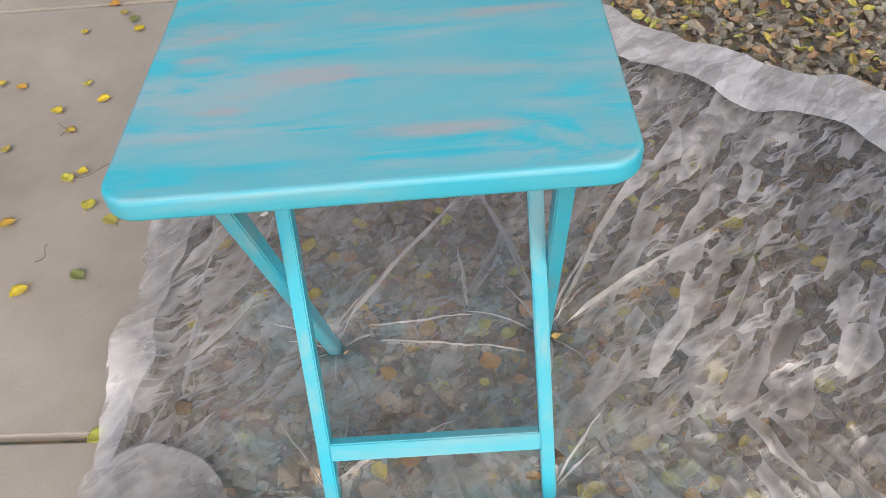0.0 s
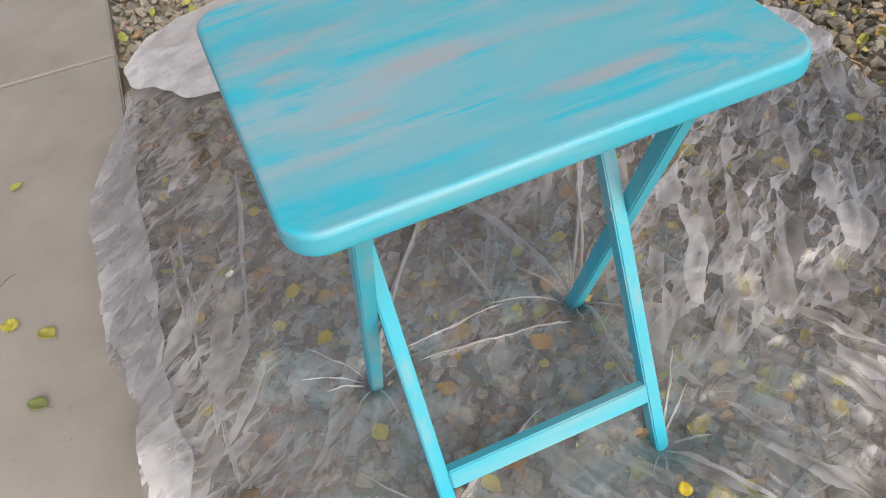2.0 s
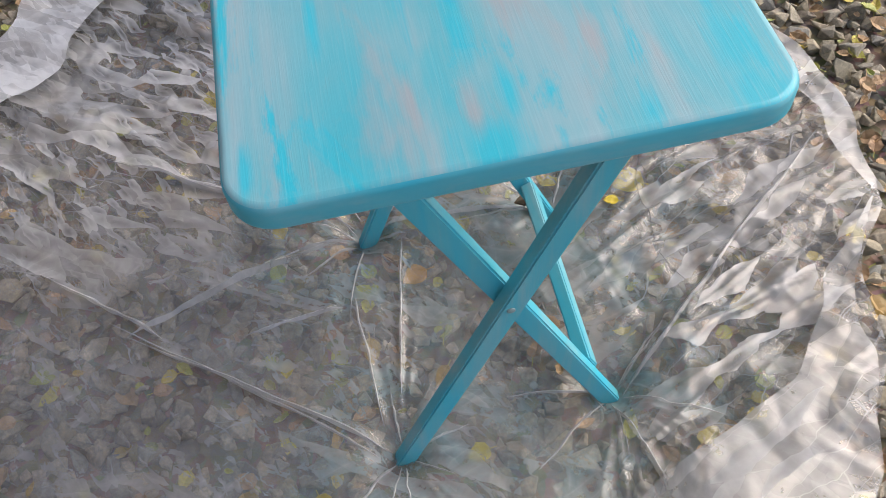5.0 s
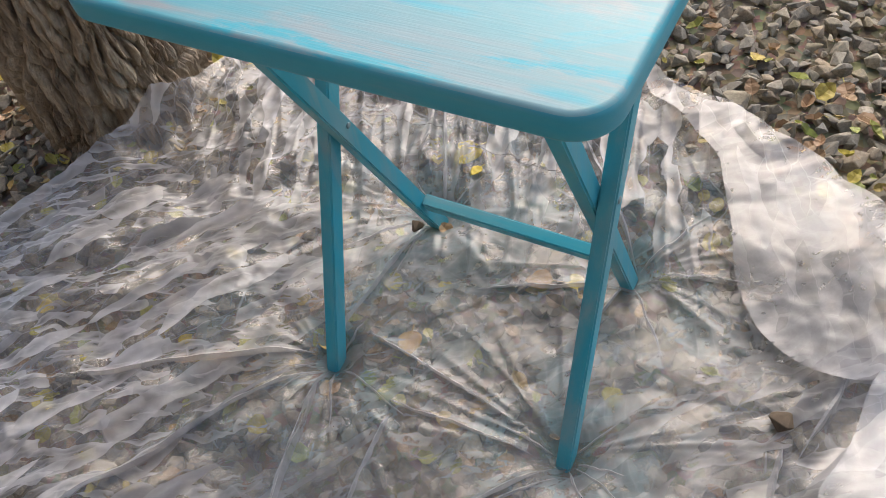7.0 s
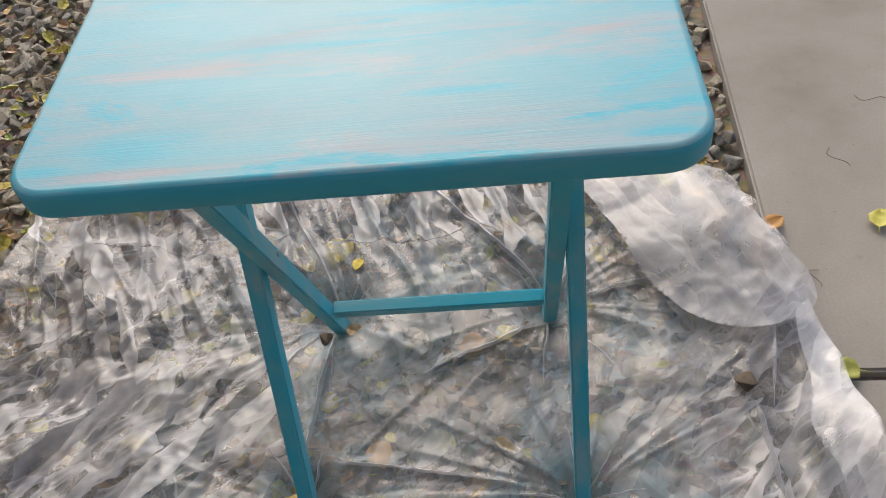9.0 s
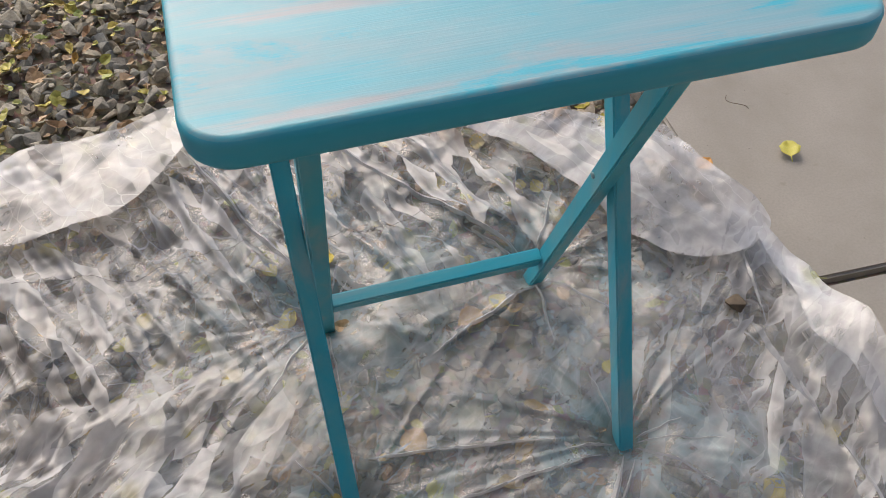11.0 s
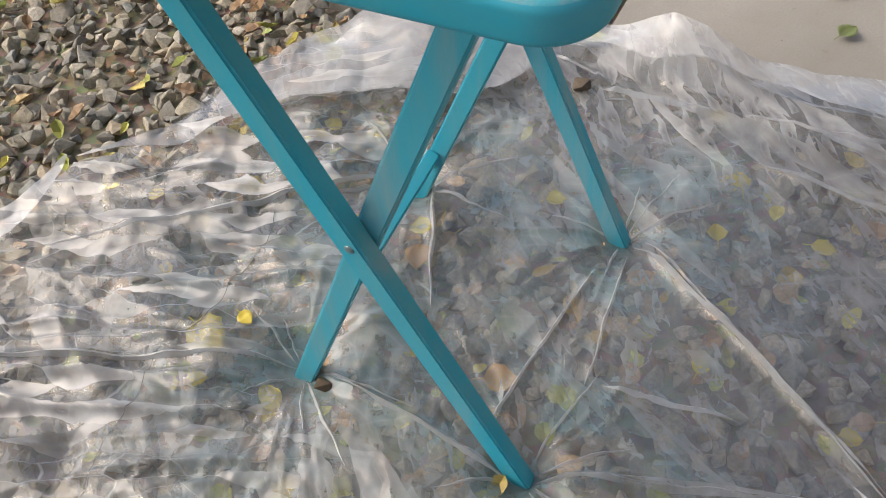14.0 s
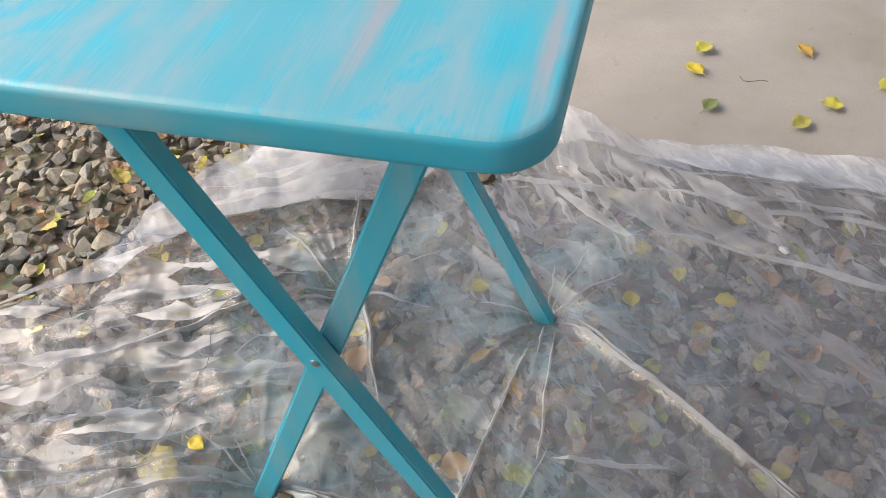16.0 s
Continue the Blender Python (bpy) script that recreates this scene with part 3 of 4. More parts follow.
# ---- tree ----
def build_tree():
    root = tagged(new("tree"), "old tree with thick furrowed brown bark beside the plastic sheet", "tree")
    root.matrix_basis = pose(*TREE, 0)
    nu, nv = 460, 280
    a, h = np.meshgrid(np.arange(nu) / nu * 2 * np.pi, np.linspace(-0.06, 2.9, nv) , indexing="ij")
    hh = np.linspace(0, 1, nv) ** 2.2 * 2.96 - 0.06
    h = np.broadcast_to(hh, a.shape)
    r = 0.158 - 0.010 * h + 0.012 * np.exp(-np.maximum(h, 0) / 0.10)
    r = r * (1 + 0.06 * np.sin(3 * a + 0.8) + 0.03 * np.sin(5 * a + 2 * h))
    ca, sa = np.cos(a), np.sin(a)
    wob = 0.35 * noise2(h * 6 + 3, sa * 2, 41)
    fur = np.abs(noise2(a * 34 / (2 * np.pi) * 1.0 + wob * 2.4, h * 5.5 + 5 * ca * 0, 42))
    fur = np.where(a > np.pi * 2 * 0.985, 0.3, fur)
    plates = np.clip(fur * 4.0, 0, 1) ** 0.6
    crack = np.clip(np.abs(noise2(a * 40 / (2 * np.pi), h * 14, 43)) * 3, 0, 1)
    r = r + 0.026 * plates - 0.018 * (1 - crack) + 0.005 * noise2(a * 60, h * 40, 44)
    lean = 0.03 * h
    v = np.stack([r * ca + lean, r * sa, h], -1).reshape(-1, 3)
    i, j = np.meshgrid(np.arange(nu), np.arange(nv - 1), indexing="ij")
    k = (i + 1) % nu
    f = np.stack([i * nv + j, k * nv + j, k * nv + j + 1, i * nv + j + 1], -1).reshape(-1, 4)
    finish("trunk", mesh_np("trunk", v, f), M_BARK, root)
    rnd = random.Random(7)
    tips = []
    for n in range(9):
        az = n / 9 * 2 * math.pi + rnd.uniform(-0.3, 0.3)
        p = Vector((0.08, 0, 2.3 + 0.06 * n))
        d = Vector((math.cos(az), math.sin(az) - 0.45, 0.75)).normalized()
        bm = bmesh.new()
        ring0 = None
        rad = 0.06
        for s in range(9):
            side = d.orthogonal().normalized()
            up = d.cross(side)
            ring = [bm.verts.new(p + (side * math.cos(q) + up * math.sin(q)) * rad) for q in (k * math.pi / 4 for k in range(8))]
            if ring0:
                for k in range(8):
                    bm.faces.new((ring0[k], ring0[(k + 1) % 8], ring[(k + 1) % 8], ring[k]))
            ring0 = ring
            p = p + d * 0.32
            d = (d + Vector((rnd.uniform(-0.25, 0.25), rnd.uniform(-0.25, 0.2), rnd.uniform(-0.12, 0.12)))).normalized()
            rad *= 0.8
            if s > 2:
                tips.append(p.copy())
        part("limb", bm, M_BARK, root, smooth=True)
    rs = np.random.RandomState(9)
    n = 9000
    q = rs.normal(size=(n, 3))
    q /= np.linalg.norm(q, axis=1)[:, None]
    q *= rs.uniform(0.1, 1.0, (n, 1)) ** 0.4 * (1.9, 1.7, 0.9)
    q += (0.1, -0.3, 4.3)
    q[: n // 3] = np.array([tips[k % len(tips)][:] for k in range(n // 3)]) + rs.normal(size=(n // 3, 3)) * 0.22
    clump = noise2(q[:, 0] * 1.6, q[:, 1] * 1.6, 51) + noise2(q[:, 0] * 1.6 + 9, q[:, 2] * 2, 52)
    q = q[clump > -0.35]
    leaf = np.array([(-0.5, 0, 0), (0, -0.32, 0.06), (0.5, 0, 0), (0, 0.32, 0.06)]), np.array([(0, 1, 2), (0, 2, 3)])
    crown = scatter("crown", [leaf], q, rs.uniform(0.09, 0.15, len(q)), turns(rs, len(q), 1.1), M_CROWN)
    crown.parent = root
    return root


# ---- table ----
TOP_Z, THICK = 0.662, 0.026
CX = 0.012


def rounded_slab(wx, wy, thick, corner, edge):
    """A board with rounded corners in plan and a rounded rim."""
    bm = bmesh.new()
    ring = []
    for sx, sy, a0 in ((1, 1, 0), (-1, 1, 90), (-1, -1, 180), (1, -1, 270)):
        for k in range(9):
            a = radians(a0 + k * 90 / 8)
            ring.append((sx * (wx / 2 - corner) + corner * math.cos(a), sy * (wy / 2 - corner) + corner * math.sin(a)))
    rows = []
    for k in range(13):
        t = math.pi * k / 12
        inset = edge * (1 - math.sin(t))
        z = -thick + edge * (1 - math.cos(t)) if k < 6 else -edge * (1 + math.cos(t))
        if k == 6:
            rows.append([(x, y, -thick + edge) for x, y in ring])
        row = []
        for x, y in ring:
            cx, cy = max(-wx / 2 + corner, min(wx / 2 - corner, x)), max(-wy / 2 + corner, min(wy / 2 - corner, y))
            f = (corner - inset) / corner
            row.append((cx + (x - cx) * f, cy + (y - cy) * f, z))
        rows.append(row)
    rows = [[bm.verts.new(p) for p in row] for row in rows]
    bm.faces.new(list(reversed(rows[0])))
    bm.faces.new(rows[-1])
    n = len(ring)
    for lo, hi in zip(rows, rows[1:]):
        for k in range(n):
            bm.faces.new((lo[k], lo[(k + 1) % n], hi[(k + 1) % n], hi[k]))
    return bm


def leg_bm(x, y_foot, y_top, z_top, thick=0.020, wide=0.027):
    """A slanting bar cut level at foot and top."""
    bm = bmesh.new()
    vs = [bm.verts.new((x + sx * thick / 2, y + sy * wide / 2, z)) for y, z in ((y_foot, -0.018), (y_top, z_top)) for sx, sy in ((-1, -1), (1, -1), (1, 1), (-1, 1))]
    for f in ((3, 2, 1, 0), (4, 5, 6, 7), (0, 1, 5, 4), (1, 2, 6, 5), (2, 3, 7, 6), (3, 0, 4, 7)):
        bm.faces.new([vs[k] for k in f])
    bmesh.ops.bevel(bm, geom=bm.edges[:], offset=0.0022, segments=3, affect="EDGES")
    return bm


def bar_bm(x0, x1, y, z, wy, wz, tilt):
    bm = bmesh.new()
    m = Matrix.Translation(((x0 + x1) / 2, y, z)) @ Matrix.Rotation(tilt, 4, "X") @ Matrix.Diagonal((x1 - x0, wy, wz, 1))
    bmesh.ops.create_cube(bm, size=1, matrix=m)
    bmesh.ops.bevel(bm, geom=bm.edges[:], offset=0.002, segments=3, affect="EDGES")
    return bm


def build_table():
    root = tagged(new("folding_table"), "folding wooden tray table painted in streaky turquoise, standing on plastic", "table")
    bm = rounded_slab(0.496, 0.401, THICK, 0.036, 0.0065)
    bmesh.ops.translate(bm, verts=bm.verts, vec=(0.005, 0.0025, TOP_Z))
    top = part("tabletop", bm, M_TOP, root, "turquoise top brushed with grey streaks", smooth=True)
    top.data.set_sharp_from_angle(angle=radians(50))
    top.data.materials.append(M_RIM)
    # Sides and underside take the darker colour, picked by face normal.
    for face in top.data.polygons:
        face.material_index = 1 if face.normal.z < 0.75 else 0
        if abs(face.normal.z) > 0.999:
            face.use_smooth = False
    under = TOP_Z - THICK
    yo, yi = 0.152, -0.147
    ends = ((CX + 0.182, "outer", yo, -0.123), (CX - 0.182, "outer", yo, -0.123), (CX + 0.161, "inner", yi, 0.125), (CX - 0.161, "inner", yi, 0.125))
    for x, kind, foot, top_y in ends:
        part("leg", leg_bm(x, foot, top_y, under), M_LEG, root, smooth=False)
    slope = math.atan2(0.272, under)
    s = 0.135
    part("stretcher", bar_bm(CX - 0.151, CX + 0.151, yi + 0.274 * s, under * s, 0.019, 0.030, -slope), M_RAIL, root)
    part("hinge_rail", bar_bm(CX - 0.172, CX + 0.172, -0.098, under - 0.0115, 0.022, 0.021, 0), M_RAIL, root)
    part("top_rail", bar_bm(CX - 0.151, CX + 0.151, 0.098, under - 0.012, 0.022, 0.022, 0), M_RAIL, root)
    part("clip", bar_bm(-0.075, 0.055, -0.142, under - 0.006, 0.024, 0.010, 0), M_RAIL, root, "turquoise wooden catch under the top")
    for sx in (1, -1):
        for off, r in ((0.192, 0.0048), (-0.151 + 0.302 * 0, 0.0)):
            if r == 0:
                off, r = 0.1505, 0.0042
            bm = bmesh.new()
            bmesh.ops.create_uvsphere(bm, u_segments=16, v_segments=8, radius=r)
            out = sx * (1 if off > 0.16 else -1)
            bmesh.ops.transform(bm, verts=bm.verts, matrix=Matrix.Translation((CX + sx * off, 0.0, 0.349)) @ Matrix.Diagonal((0.4, 1, 1, 1)))
            part("rivet", bm, M_RIVET, root, "small domed metal rivet", smooth=True)
    return root


# ---- plastic sheet ----
OUTLINE = [(-0.533, 0.048), (-0.524, 0.149), (-0.525, 0.251), (-0.57, 0.437), (-0.562, 0.641), (-0.549, 0.846), (-0.476, 0.996), (-0.427, 1.178), (-0.389, 1.341), (-0.248, 1.456),
    (-0.061, 1.454), (0.141, 1.348), (0.321, 1.234), (0.477, 1.071), (0.603, 0.951), (0.709, 0.843), (0.806, 0.766), (0.915, 0.719), (0.989, 0.614), (1.002, 0.482),
    (0.984, 0.353), (0.948, 0.255), (0.891, 0.147), (0.835, 0.04), (0.787, -0.097), (0.739, -0.235), (0.727, -0.364), (0.737, -0.454), (0.672, -0.55), (0.59, -0.586),
    (0.47, -0.591), (0.358, -0.636), (0.218, -0.645), (0.109, -0.616), (0.029, -0.607), (-0.058, -0.538), (-0.128, -0.515), (-0.238, -0.476), (-0.357, -0.415), (-0.465, -0.335),
    (-0.497, -0.227), (-0.524, -0.135), (-0.541, -0.043)]
FLAP_SOUTH = [(0.02, -0.587), (-0.056, -0.488), (-0.125, -0.445), (-0.184, -0.392), (-0.231, -0.32), (-0.269, -0.258), (-0.291, -0.166), (-0.324, -0.109), (-0.374, -0.076), (-0.435, -0.058),
    (-0.507, -0.085), (-0.509, -0.146), (-0.487, -0.228), (-0.455, -0.325), (-0.356, -0.405), (-0.237, -0.466), (-0.128, -0.505), (-0.058, -0.528)]
FLAP_NORTH = [(-0.416, 1.177), (-0.346, 1.111), (-0.256, 1.034), (-0.163, 1.039), (-0, 0.978), (0.098, 0.89), (0.262, 0.88), (0.445, 0.859), (0.563, 0.771), (0.659, 0.664),
    (0.757, 0.618), (0.844, 0.552), (0.889, 0.459), (0.986, 0.473), (0.979, 0.604), (0.909, 0.709), (0.801, 0.756), (0.704, 0.833), (0.598, 0.941), (0.471, 1.061),
    (0.316, 1.224), (0.141, 1.338), (-0.061, 1.443), (-0.238, 1.445), (-0.379, 1.33)]
FLAP_EAST = [(0.728, -0.433), (0.591, -0.387), (0.471, -0.392), (0.377, -0.467), (0.313, -0.534), (0.221, -0.59), (0.101, -0.58), (0.03, -0.597), (0.11, -0.606), (0.218, -0.635),
    (0.359, -0.626), (0.471, -0.581), (0.591, -0.576), (0.662, -0.54), (0.726, -0.463)]
FLAP_WEST = [(-0.514, -0.135), (-0.485, -0.025), (-0.458, 0.126), (-0.468, 0.279), (-0.46, 0.482), (-0.455, 0.738), (-0.424, 0.993), (-0.417, 1.157), (-0.471, 0.995), (-0.542, 0.845),
    (-0.554, 0.641), (-0.562, 0.437), (-0.517, 0.251), (-0.516, 0.149), (-0.525, 0.048)]
# Pulled folds: from x, y to x, y, height and half width.
FOLDS = [(-0.16, 0.172, 0.091, 0.524, 0.016, 0.007), (0.091, 0.524, 0.196, 0.164, 0.016, 0.008), (0.216, 0.163, 0.406, 0.506, 0.015, 0.008), (-0.17, 0.183, 0.123, 0.553, 0.007, 0.004), (-0.257, 0.768, -0.339, 0.283, 0.02, 0.01), (-0.397, 0.643, -0.424, 0.226, 0.016, 0.008),
    (0.066, 0.201, 0.052, 0.354, 0.012, 0.008), (0.171, -0.157, 0.361, -0.576, 0.016, 0.009), (-0.154, -0.162, 0.191, -0.589, 0.012, 0.008), (-0.163, -0.141, -0.42, -0.2, 0.012, 0.007), (0.205, 0.143, 0.172, -0.137, 0.014, 0.007), (-0.41, 0.042, -0.413, 0.225, 0.016, 0.008),
    (0.226, 0.152, 0.623, 0.393, 0.014, 0.01), (0.196, 0.164, 0.118, 0.452, 0.016, 0.007), (-0.173, -0.131, 0.045, -0.03, 0.012, 0.006), (0.075, 0.18, -0.129, 0.17, 0.008, 0.004), (0.162, 0.095, -0.09, 0.138, 0.008, 0.004), (0.207, 0.174, 0.461, 0.584, 0.014, 0.008),
    (0.079, 0.474, 0.241, 0.668, 0.012, 0.007), (-0.419, 0.603, -0.428, 0.369, 0.014, 0.009), (-0.469, -0.148, -0.43, 0.053, 0.014, 0.008)]


def facets(x, y, seed, size, warp=0.35):
    """Flat three-sided faces between sharp creases, heights 0 to 1."""
    rnd = np.random.RandomState(seed)
    tab = rnd.rand(8192)
    u = x / size + warp * noise2(x / size * 0.45, y / size * 0.45, seed + 1)
    v = y / size + warp * noise2(x / size * 0.45 + 17, y / size * 0.45, seed + 2)
    k = (u + v) * 0.366
    u, v = u + k, v + k
    i, j = np.floor(u).astype(int), np.floor(v).astype(int)
    fu, fv = u - i, v - j

    def node_height(a, b):
        return tab[((i + a) * 7919 + (j + b) * 104729 + seed) % 8192]

    h00, h11 = node_height(0, 0), node_height(1, 1)
    one = h00 * (1 - fu) + node_height(1, 0) * (fu - fv) + h11 * fv
    two = h00 * (1 - fv) + node_height(0, 1) * (fv - fu) + h11 * fu
    return np.where(fu > fv, one, two)


def step_up(v, lo, hi):
    u = np.clip((v - lo) / (hi - lo), 0, 1)
    return u * u * (3 - 2 * u)


def sheet_height(x, y):
    wild = np.clip(0.30 + 0.75 * step_up(x, 0.16, 0.45) + 0.6 * step_up(-y, 0.08, 0.40) + 0.40 * step_up(-x, 0.16, 0.34) + 0.3 * noise2(x * 2.3, y * 2.3, 60), 0.15, 1.1)
    ax, ay = 0.87 * x - 0.5 * y, 0.45 * (0.5 * x + 0.87 * y)
    h = 0.024 * wild * facets(ax, 1.3 * ay, 300, 0.10, 0.65)
    h += 0.012 * wild * facets(ax * 0.9 + ay * 0.5, ay * 1.7 - ax * 0.3, 400, 0.055, 0.6)
    h += 0.0055 * (0.4 + 0.6 * wild) * facets(x * 0.8 + y * 0.6, y * 0.8 - x * 0.6, 500, 0.030, 0.5)
    h += 0.0016 * (0.5 + 0.5 * wild) * facets(x * 0.5 - y * 0.87, y * 0.5 + x * 0.87, 520, 0.014, 0.4)
    along, across = 0.37 * x - 0.93 * y, 0.93 * x + 0.37 * y
    h += 0.010 * step_up(-y, 0.02, 0.22) * ridged(across * 11, along * 2.2, 610) ** 6 + 0.006 * step_up(-y, 0.02, 0.22) * ridged(across * 24, along * 3.2, 620) ** 6
    near = np.min([np.hypot(x - a, y - b) for a, b in FEET], 0)
    h *= np.clip(near / 0.10, 0.25, 1)
    for n, (a, b) in enumerate(FEET):
        r, th = np.hypot(x - a, y - b), np.arctan2(y - b, x - a)
        spread = 0.30 + 0.25 * noise2(np.cos(th) * 3 + 9 * n, np.sin(th) * 3, 70)
        pleat = ridged(th * 3.4 + 20 * n, r * 0.6, 75 + n) ** 6 + 0.5 * ridged(th * 8 + 5 * n, r * 0.9, 85 + n) ** 5
        h += 0.0055 * np.clip(0.25 + 1.4 * noise2(np.cos(th) * 2.5 + n, np.sin(th) * 2.5, 95), 0.0, 1.2) * pleat * np.clip(r / 0.05, 0, 1) * np.exp(-r / spread.clip(0.08, 0.6) * 1.4)
    for x0, y0, x1, y1, hi, wd in FOLDS:
        dx, dy = x1 - x0, y1 - y0
        u = np.clip(((x - x0) * dx + (y - y0) * dy) / (dx * dx + dy * dy), 0, 1)
        d = np.hypot(x - x0 - u * dx, y - y0 - u * dy + 0.006 * noise2(u * 9, u * 0 + hi * 999, 90))
        h += 0.55 * hi * np.exp(-np.abs(d) / wd) * np.clip(np.minimum(u, 1 - u) * 8, 0, 1)
    h += 0.013 * np.clip(near / 0.05, 0, 1)
    on_path = np.clip((edge_x(y) - x) / 0.03, 0, 1)
    h = h * (1 - 0.55 * on_path) - 0.004 * on_path
    h += 0.085 * np.exp(-(((y - 0.13) / 0.09) ** 2)) * step_up(-x, 0.44, 0.53)
    tree = np.hypot(x - TREE[0], y - TREE[1]) - 0.195
    h += 0.075 * np.exp(-np.maximum(tree, 0) / 0.055)
    return np.maximum(h, 0.0025) - 0.017 * np.exp(-((near / 0.04) ** 2))


def film(name, corners, step, seed, mat, lift, parent=None, rough=0.0):
    line = rounded_outline(corners, seed, wiggle=0.018 if rough else 0.014)
    lo, hi = line.min(0) - step, line.max(0) + step
    xs, ys = np.arange(lo[0], hi[0], step), np.arange(lo[1], hi[1], step)
    gx, gy = np.meshgrid(xs, ys, indexing="ij")
    ins = inside(gx, gy, line)
    cell = ins[:-1, :-1] | ins[1:, :-1] | ins[:-1, 1:] | ins[1:, 1:]
    out = ~ins
    bx, by, _ = to_line(gx[out], gy[out], line)
    gx[out], gy[out] = bx, by
    z = sheet_height(gx, gy) + lift
    if rough:
        for _ in range(3):
            for axis in (0, 1):
                pad = np.pad(z, [(8, 8) if k == axis else (0, 0) for k in (0, 1)], mode="edge")
                run = np.cumsum(np.concatenate([np.zeros_like(pad.take([0], axis)), pad], axis), axis)
                n = z.shape[axis]
                z = (run.take(range(17, n + 17), axis) - run.take(range(0, n), axis)) / 17
        z = z + 0.012
        z = z + 0.9 * rough * facets(gx, gy, seed + 600, 0.13, 0.6) + 1.0 * rough * facets(gx * 0.8 + gy * 0.6, 1.6 * (gy * 0.8 - gx * 0.6), seed + 700, 0.075, 0.35)
        z = z + 0.4 * rough * facets(gx * 0.5 - gy * 0.87, gy * 0.5 + gx * 0.87, seed + 800, 0.034, 0.3) + 0.15 * rough * facets(gx, gy, seed + 900, 0.016, 0.3)
    i, j = np.nonzero(cell)
    ny = len(ys)
    f = np.stack([i * ny + j, (i + 1) * ny + j, (i + 1) * ny + j + 1, i * ny + j + 1], 1)
    used, f = np.unique(f, return_inverse=True)
    v = np.stack([gx.ravel(), gy.ravel(), z.ravel()], 1)[used]
    return finish(name, mesh_np(name, v, f.reshape(-1, 4)), mat, parent, smooth=True)


build_ground()
build_unseen_wall()
build_pavement()
build_gravel()
build_litter()
build_tree()
build_table()
sheet = tagged(film("plastic_sheet", OUTLINE, 0.0032, 100, M_FILM, 0.0), "clear crumpled plastic drop sheet spread over the gravel", "plastic sheet")
for corners, seed in ((FLAP_SOUTH, 120), (FLAP_NORTH, 140), (FLAP_EAST, 160), (FLAP_WEST, 180)):
    flap = film("folded_flap", corners, 0.004, seed, {180: M_STRIP, 140: M_THICK}.get(seed, M_FOLD), 0.004, sheet, 0.009)
    flap["label"] = "whitish doubled-over edge of the sheet"


def pleat(x0, y0, x1, y1, high, wide, seed):
    """A thin pinched fold standing on the sheet, doubled film along its length."""
    n = 46
    u = np.linspace(0, 1, n)
    length = math.hypot(x1 - x0, y1 - y0)
    nx, ny = -(y1 - y0) / length, (x1 - x0) / length
    sway = 0.012 * length**0.5 * noise2(u * 3.0 + seed, u * 0 + seed * 0.37, 900 + seed) * np.sin(np.pi * u)
    cx, cy = x0 + (x1 - x0) * u + nx * sway, y0 + (y1 - y0) * u + ny * sway
    full = np.clip(np.minimum(u * 9, (1 - u) * 2.5), 0, 1) * (0.55 + 0.45 * np.clip(0.5 + noise2(u * 9, u * 0 + 3.3, 950 + seed), 0, 1))
    half = 0.5 * wide * full + 0.0004
    rows = []
    for side, lift in ((-1.0, 0.0008), (0.15, 1.0), (1.0, 0.0008)):
        px, py = cx + side * half * nx, cy + side * half * ny
        pz = sheet_height(px, py) + (high * full + 0.0008 if lift == 1.0 else lift)
        rows.append(np.stack([px, py, pz], 1))
    v = np.stack(rows, 1).reshape(-1, 3)
    i = np.arange(n - 1)
    f = np.concatenate([np.stack([i * 3 + k, (i + 1) * 3 + k, (i + 1) * 3 + k + 1, i * 3 + k + 1], 1) for k in (0, 1)])
    return finish("pleat", mesh_np("pleat", v, f), M_PLEAT, sheet, "white pinched fold in the film")


for n, (x0, y0, x1, y1, high, wide) in enumerate(FOLDS):
    pleat(x0, y0, x1, y1, 0.45 * high, wide, n)
rp = random.Random(23)
for n, (fx, fy) in enumerate(FEET):
    out = math.atan2(fy, fx)
    for k in range(6):
        a = out + rp.uniform(-2.6, 2.6)
        l = rp.uniform(0.06, 0.16)
        pleat(fx + 0.017 * math.cos(a), fy + 0.017 * math.sin(a), fx + l * math.cos(a), fy + l * math.sin(a), rp.uniform(0.002, 0.005), rp.uniform(0.0025, 0.005), 40 + 12 * n + k)


# ---- fallen leaves, stones and twigs ----
def on_sheet(x, y):
    return float(sheet_height(np.array([x]), np.array([y]))[0])


ON_PATH = "fallen leaves on the concrete"
yellow = leaf_kind(M_LEAF, "fallen yellow leaf lying on the concrete path", ON_PATH, 0.35, 3)
yellow.matrix_basis = pose(-1.32, 1.57, 0.006, 0, 0, 40) @ Matrix.Scale(0.036, 4)
rl = random.Random(17)
PATH_LEAVES = [(-0.869, 1.391), (-0.799, 1.293), (-0.956, 1.303), (-1.048, 1.049), (-0.871, 1.039), (-0.81, 0.963), (-0.916, 0.928), (-0.856, 0.842), (-0.994, 0.788), (-0.81, 0.665),
    (-0.779, 0.684), (-0.731, 0.568), (-0.67, 0.514), (-0.898, 0.526), (-0.801, 0.326), (-0.873, 0.34), (-1.111, 1.073), (-0.705, 0.988), (-0.545, -0.012), (-0.678, -0.28)]
for x, y in PATH_LEAVES:
    size = rl.uniform(0.026, 0.034) if y > 0.6 else rl.uniform(0.034, 0.042)
    ob = copy_thing(yellow, pose(x, y, 0.006, rl.uniform(-8, 8), rl.uniform(-8, 8), rl.uniform(0, 360)))
    ob.scale = (size, size, size)
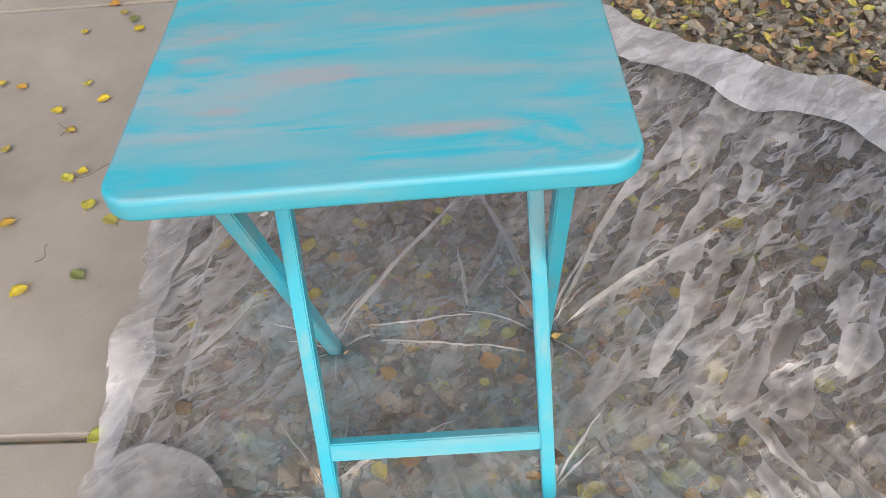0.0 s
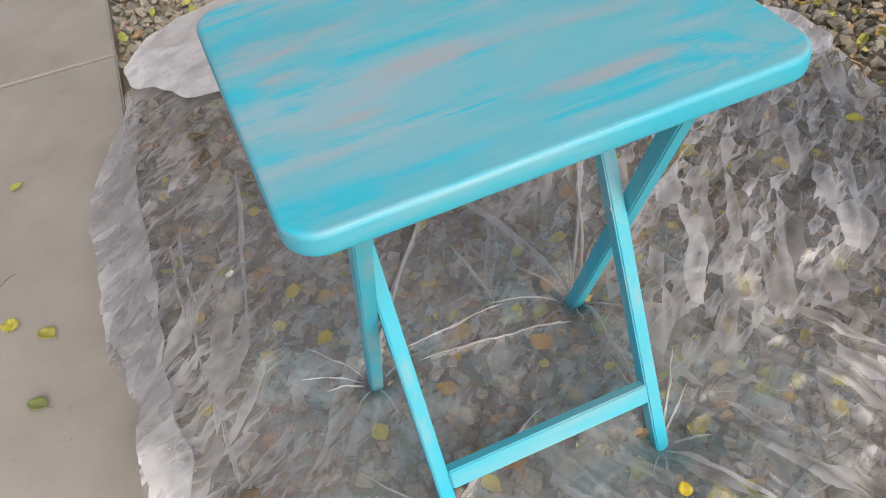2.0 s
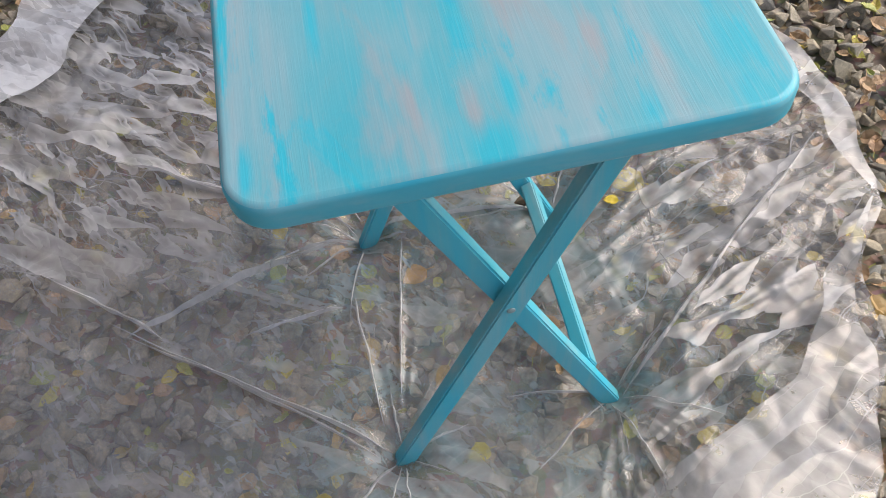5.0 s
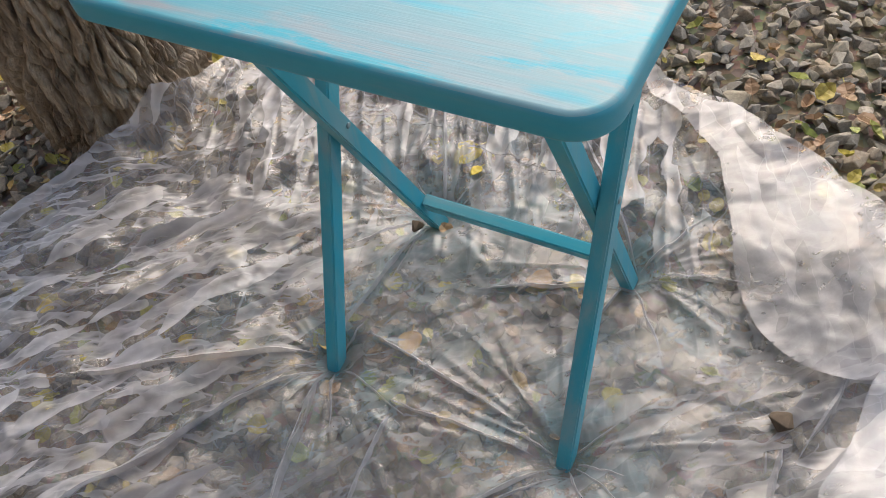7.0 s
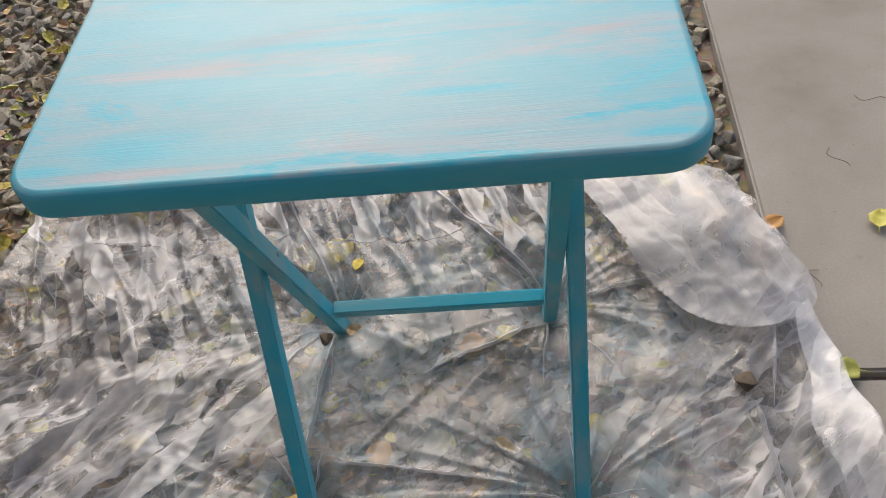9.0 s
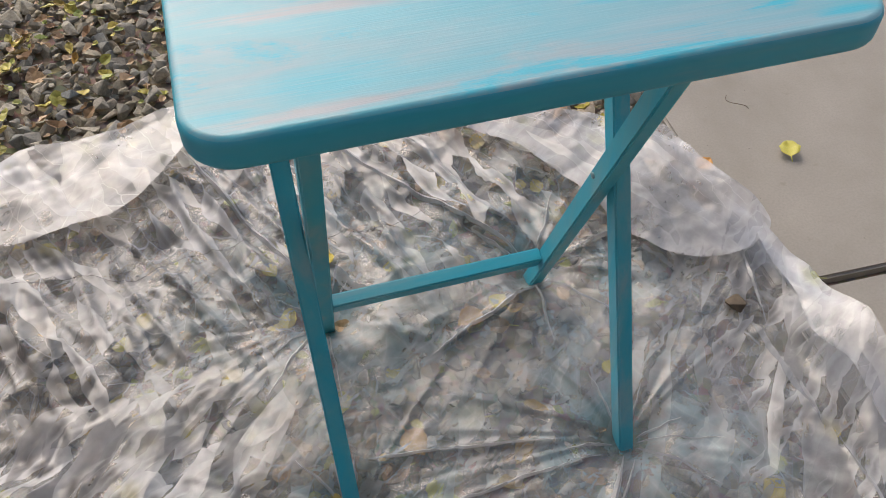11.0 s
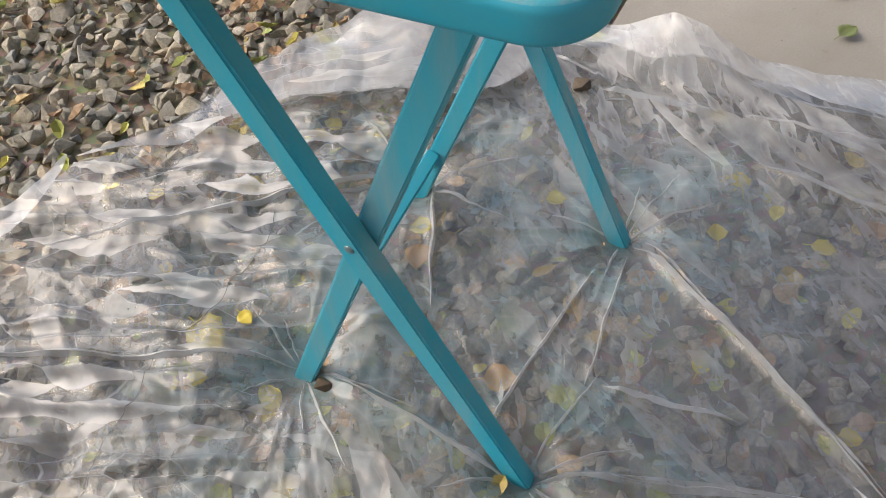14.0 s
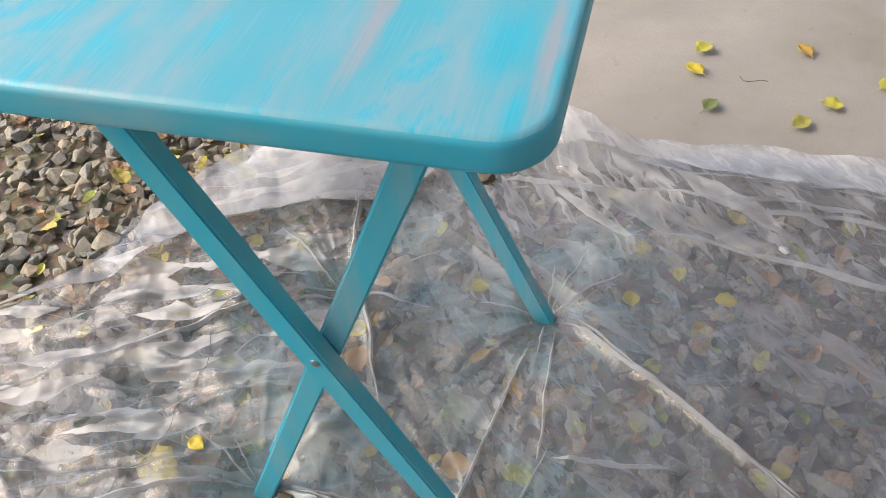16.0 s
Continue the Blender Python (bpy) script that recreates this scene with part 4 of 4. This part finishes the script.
for x, y, mat, label in ((-0.695, 0.36, M_GREEN, "olive green fallen leaf lying on the concrete path"), (-0.828, 1.347, M_GREEN, "olive green fallen leaf lying on the concrete path"),
                         (-0.909, 1.445, M_ORANGE, "orange brown fallen leaf lying on the concrete path"), (-0.517, -0.287, M_ORANGE, "orange brown fallen leaf at the path's edge")):
    ob = leaf_kind(mat, label, ON_PATH, 0.3, 5)
    ob.matrix_basis = pose(x, y, 0.007, 4, -5, rl.uniform(0, 360)) @ Matrix.Scale(0.036, 4)
for x, y, z, label in ((0.868, 0.264, on_sheet(0.868, 0.264) + 0.004, "bright yellow leaf lying on the plastic sheet"), (0.149, -0.238, on_sheet(0.149, -0.238) + 0.004, "bright yellow leaf lying on the plastic sheet")):
    ob = leaf_kind(M_LEAF, label, "fallen leaves on the plastic", 0.2, 8)
    ob.matrix_basis = pose(x, y, z, 5, 0, rl.uniform(0, 360)) @ Matrix.Scale(0.036 if x > 0.5 else 0.024, 4)
UNDER = "fallen leaves under the plastic"
hidden = leaf_kind(M_LEAF, "yellow leaf lying on gravel under the clear plastic", UNDER, 0.6, 12)
hidden.matrix_basis = pose(0.185, -0.274, 0.012, 0, 0, 70) @ Matrix.Scale(0.058, 4)
for x, y in ((-0.237, 0.399), (0.101, -0.028), (-0.08, -0.105), (-0.038, -0.082), (-0.195, 0.052), (-0.217, 0.266), (0.089, 0.154), (-0.434, 0.216), (-0.319, 0.271), (0.353, -0.146),
             (0.315, -0.084), (0.429, -0.22), (-0.011, 0.296), (0.237, 0.283), (0.431, 0.212), (0.679, 0.3), (0.557, 0.296), (0.351, 0.429), (0.443, 0.424), (0.461, -0.181),
             (0.568, -0.246), (0.236, -0.261), (-0.1, -0.326), (-0.252, 0.645), (-0.341, 0.242), (0.696, 0.258), (0.776, 0.244), (0.647, 0.452), (0.448, -0.05),
             (0.017, 0.467), (0.095, 0.169)):
    ob = copy_thing(hidden, pose(x, y, rl.uniform(0.0, 0.005), rl.uniform(-10, 10), rl.uniform(-10, 10), rl.uniform(0, 360)))
    s = rl.uniform(0.024, 0.036)
    ob.scale = (s, s, s)

for x, y, turn in ((-0.03, -0.085, 20), (0.098, 0.086, 110)):
    ob = leaf_kind(M_ORANGE, "orange brown leaf lying under the clear plastic", UNDER, 0.4, 9)
    ob.matrix_basis = pose(x, y, 0.008, 4, 0, turn) @ Matrix.Scale(0.042, 4)


def rock(x, y, z, size, label, seed):
    shape = stone_shapes(4)[seed % 4]
    ob = finish("stone", mesh_np("stone", shape[0] * size, shape[1]), M_ROCK)
    ob.matrix_basis = pose(x, y, z, 10 * seed, 7 * seed, 50 * seed)
    return tagged(ob, label, "stone", "stones on the plastic")


rock(-0.398, 0.016, on_sheet(-0.398, 0.016) + 0.004, 0.019, "brown stone poking through the plastic sheet", 1)
rock(0.191, -0.104, on_sheet(0.191, -0.104) + 0.004, 0.017, "brown stone lying on the plastic sheet", 2)
rock(-0.31, 0.915, on_sheet(-0.31, 0.915) + 0.006, 0.020, "grey brown stone weighing down the plastic sheet", 3)
rock(-0.305, 0.835, on_sheet(-0.305, 0.835) + 0.006, 0.020, "grey brown stone weighing down the plastic sheet", 5)


def strand(name, points, radius, mat):
    bm = bmesh.new()
    last = None
    for k, p in enumerate(points):
        p = Vector(p)
        d = (Vector(points[min(k + 1, len(points) - 1)]) - Vector(points[max(k - 1, 0)])).normalized()
        side = d.cross(Vector((0, 0, 1))).normalized()
        ring = [bm.verts.new(p + (side * math.cos(a) + Vector((0, 0, 1)) * math.sin(a)) * radius) for a in (q * math.pi / 3 for q in range(6))]
        if last:
            for q in range(6):
                bm.faces.new((last[q], last[(q + 1) % 6], ring[(q + 1) % 6], ring[q]))
        last = ring
    return part(name, bm, mat, smooth=True)


for x, y, a, l in ((-0.80, 0.67, 20, 0.09), (-0.88, 0.83, 100, 0.06), (-1.06, 0.83, 60, 0.05), (-0.80, 0.41, 65, 0.05), (-0.65, -0.45, 100, 0.05), (-0.73, -0.58, 150, 0.05), (-0.56, -0.19, 60, 0.03)):
    c, s = math.cos(radians(a)), math.sin(radians(a))
    pts = [(x + c * l * u + s * 0.012 * math.sin(5 * u), y + s * l * u - c * 0.012 * math.sin(5 * u), 0.003 + 0.002 * math.sin(3 * u)) for u in (k / 8 for k in range(9))]
    tagged(strand("twig", pts, 0.0006, M_TWIG), "thin dry twig lying on the concrete path", "twig", "twigs on the path")

line = [(u, -0.29 + 0.012 * math.sin(19 * u) + 0.006 * math.sin(47 * u)) for u in np.linspace(-0.02, 0.60, 90)]
tagged(strand("thread", [(x, y, on_sheet(x, y) + 0.0015) for x, y in line], 0.0004, M_THREAD), "thin dark thread lying across the crumpled plastic", "thread")

bm = bmesh.new()
rc = random.Random(5)
rim = [bm.verts.new((0.011 * (0.6 + 0.4 * rc.random()) * math.cos(a), 0.008 * (0.5 + 0.5 * rc.random()) * math.sin(a), 0.002 * rc.random())) for a in (k * math.pi / 5 for k in range(10))]
mid = bm.verts.new((0, 0, 0.004))
for k in range(10):
    bm.faces.new((rim[k], rim[(k + 1) % 10], mid))
bmesh.ops.solidify(bm, geom=bm.faces[:], thickness=0.0006)
flake = tagged(part("paint_flake", bm, M_WHITE), "small torn white paint flake on the plastic", "paint flake")
flake.matrix_basis = pose(-0.333, 0.472, on_sheet(-0.333, 0.472) + 0.003, 0, 0, 30)
stick = [(1.04 + 0.004 * math.sin(9 * u), 0.13 - 0.13 * u + 0.010 * math.sin(5 * u), 0.016 + 0.010 * math.sin(4 * u)) for u in np.linspace(0, 1, 12)]
tagged(strand("twig", stick, 0.0024, M_STRAW), "pale dry curved stick lying on the gravel", "twig")
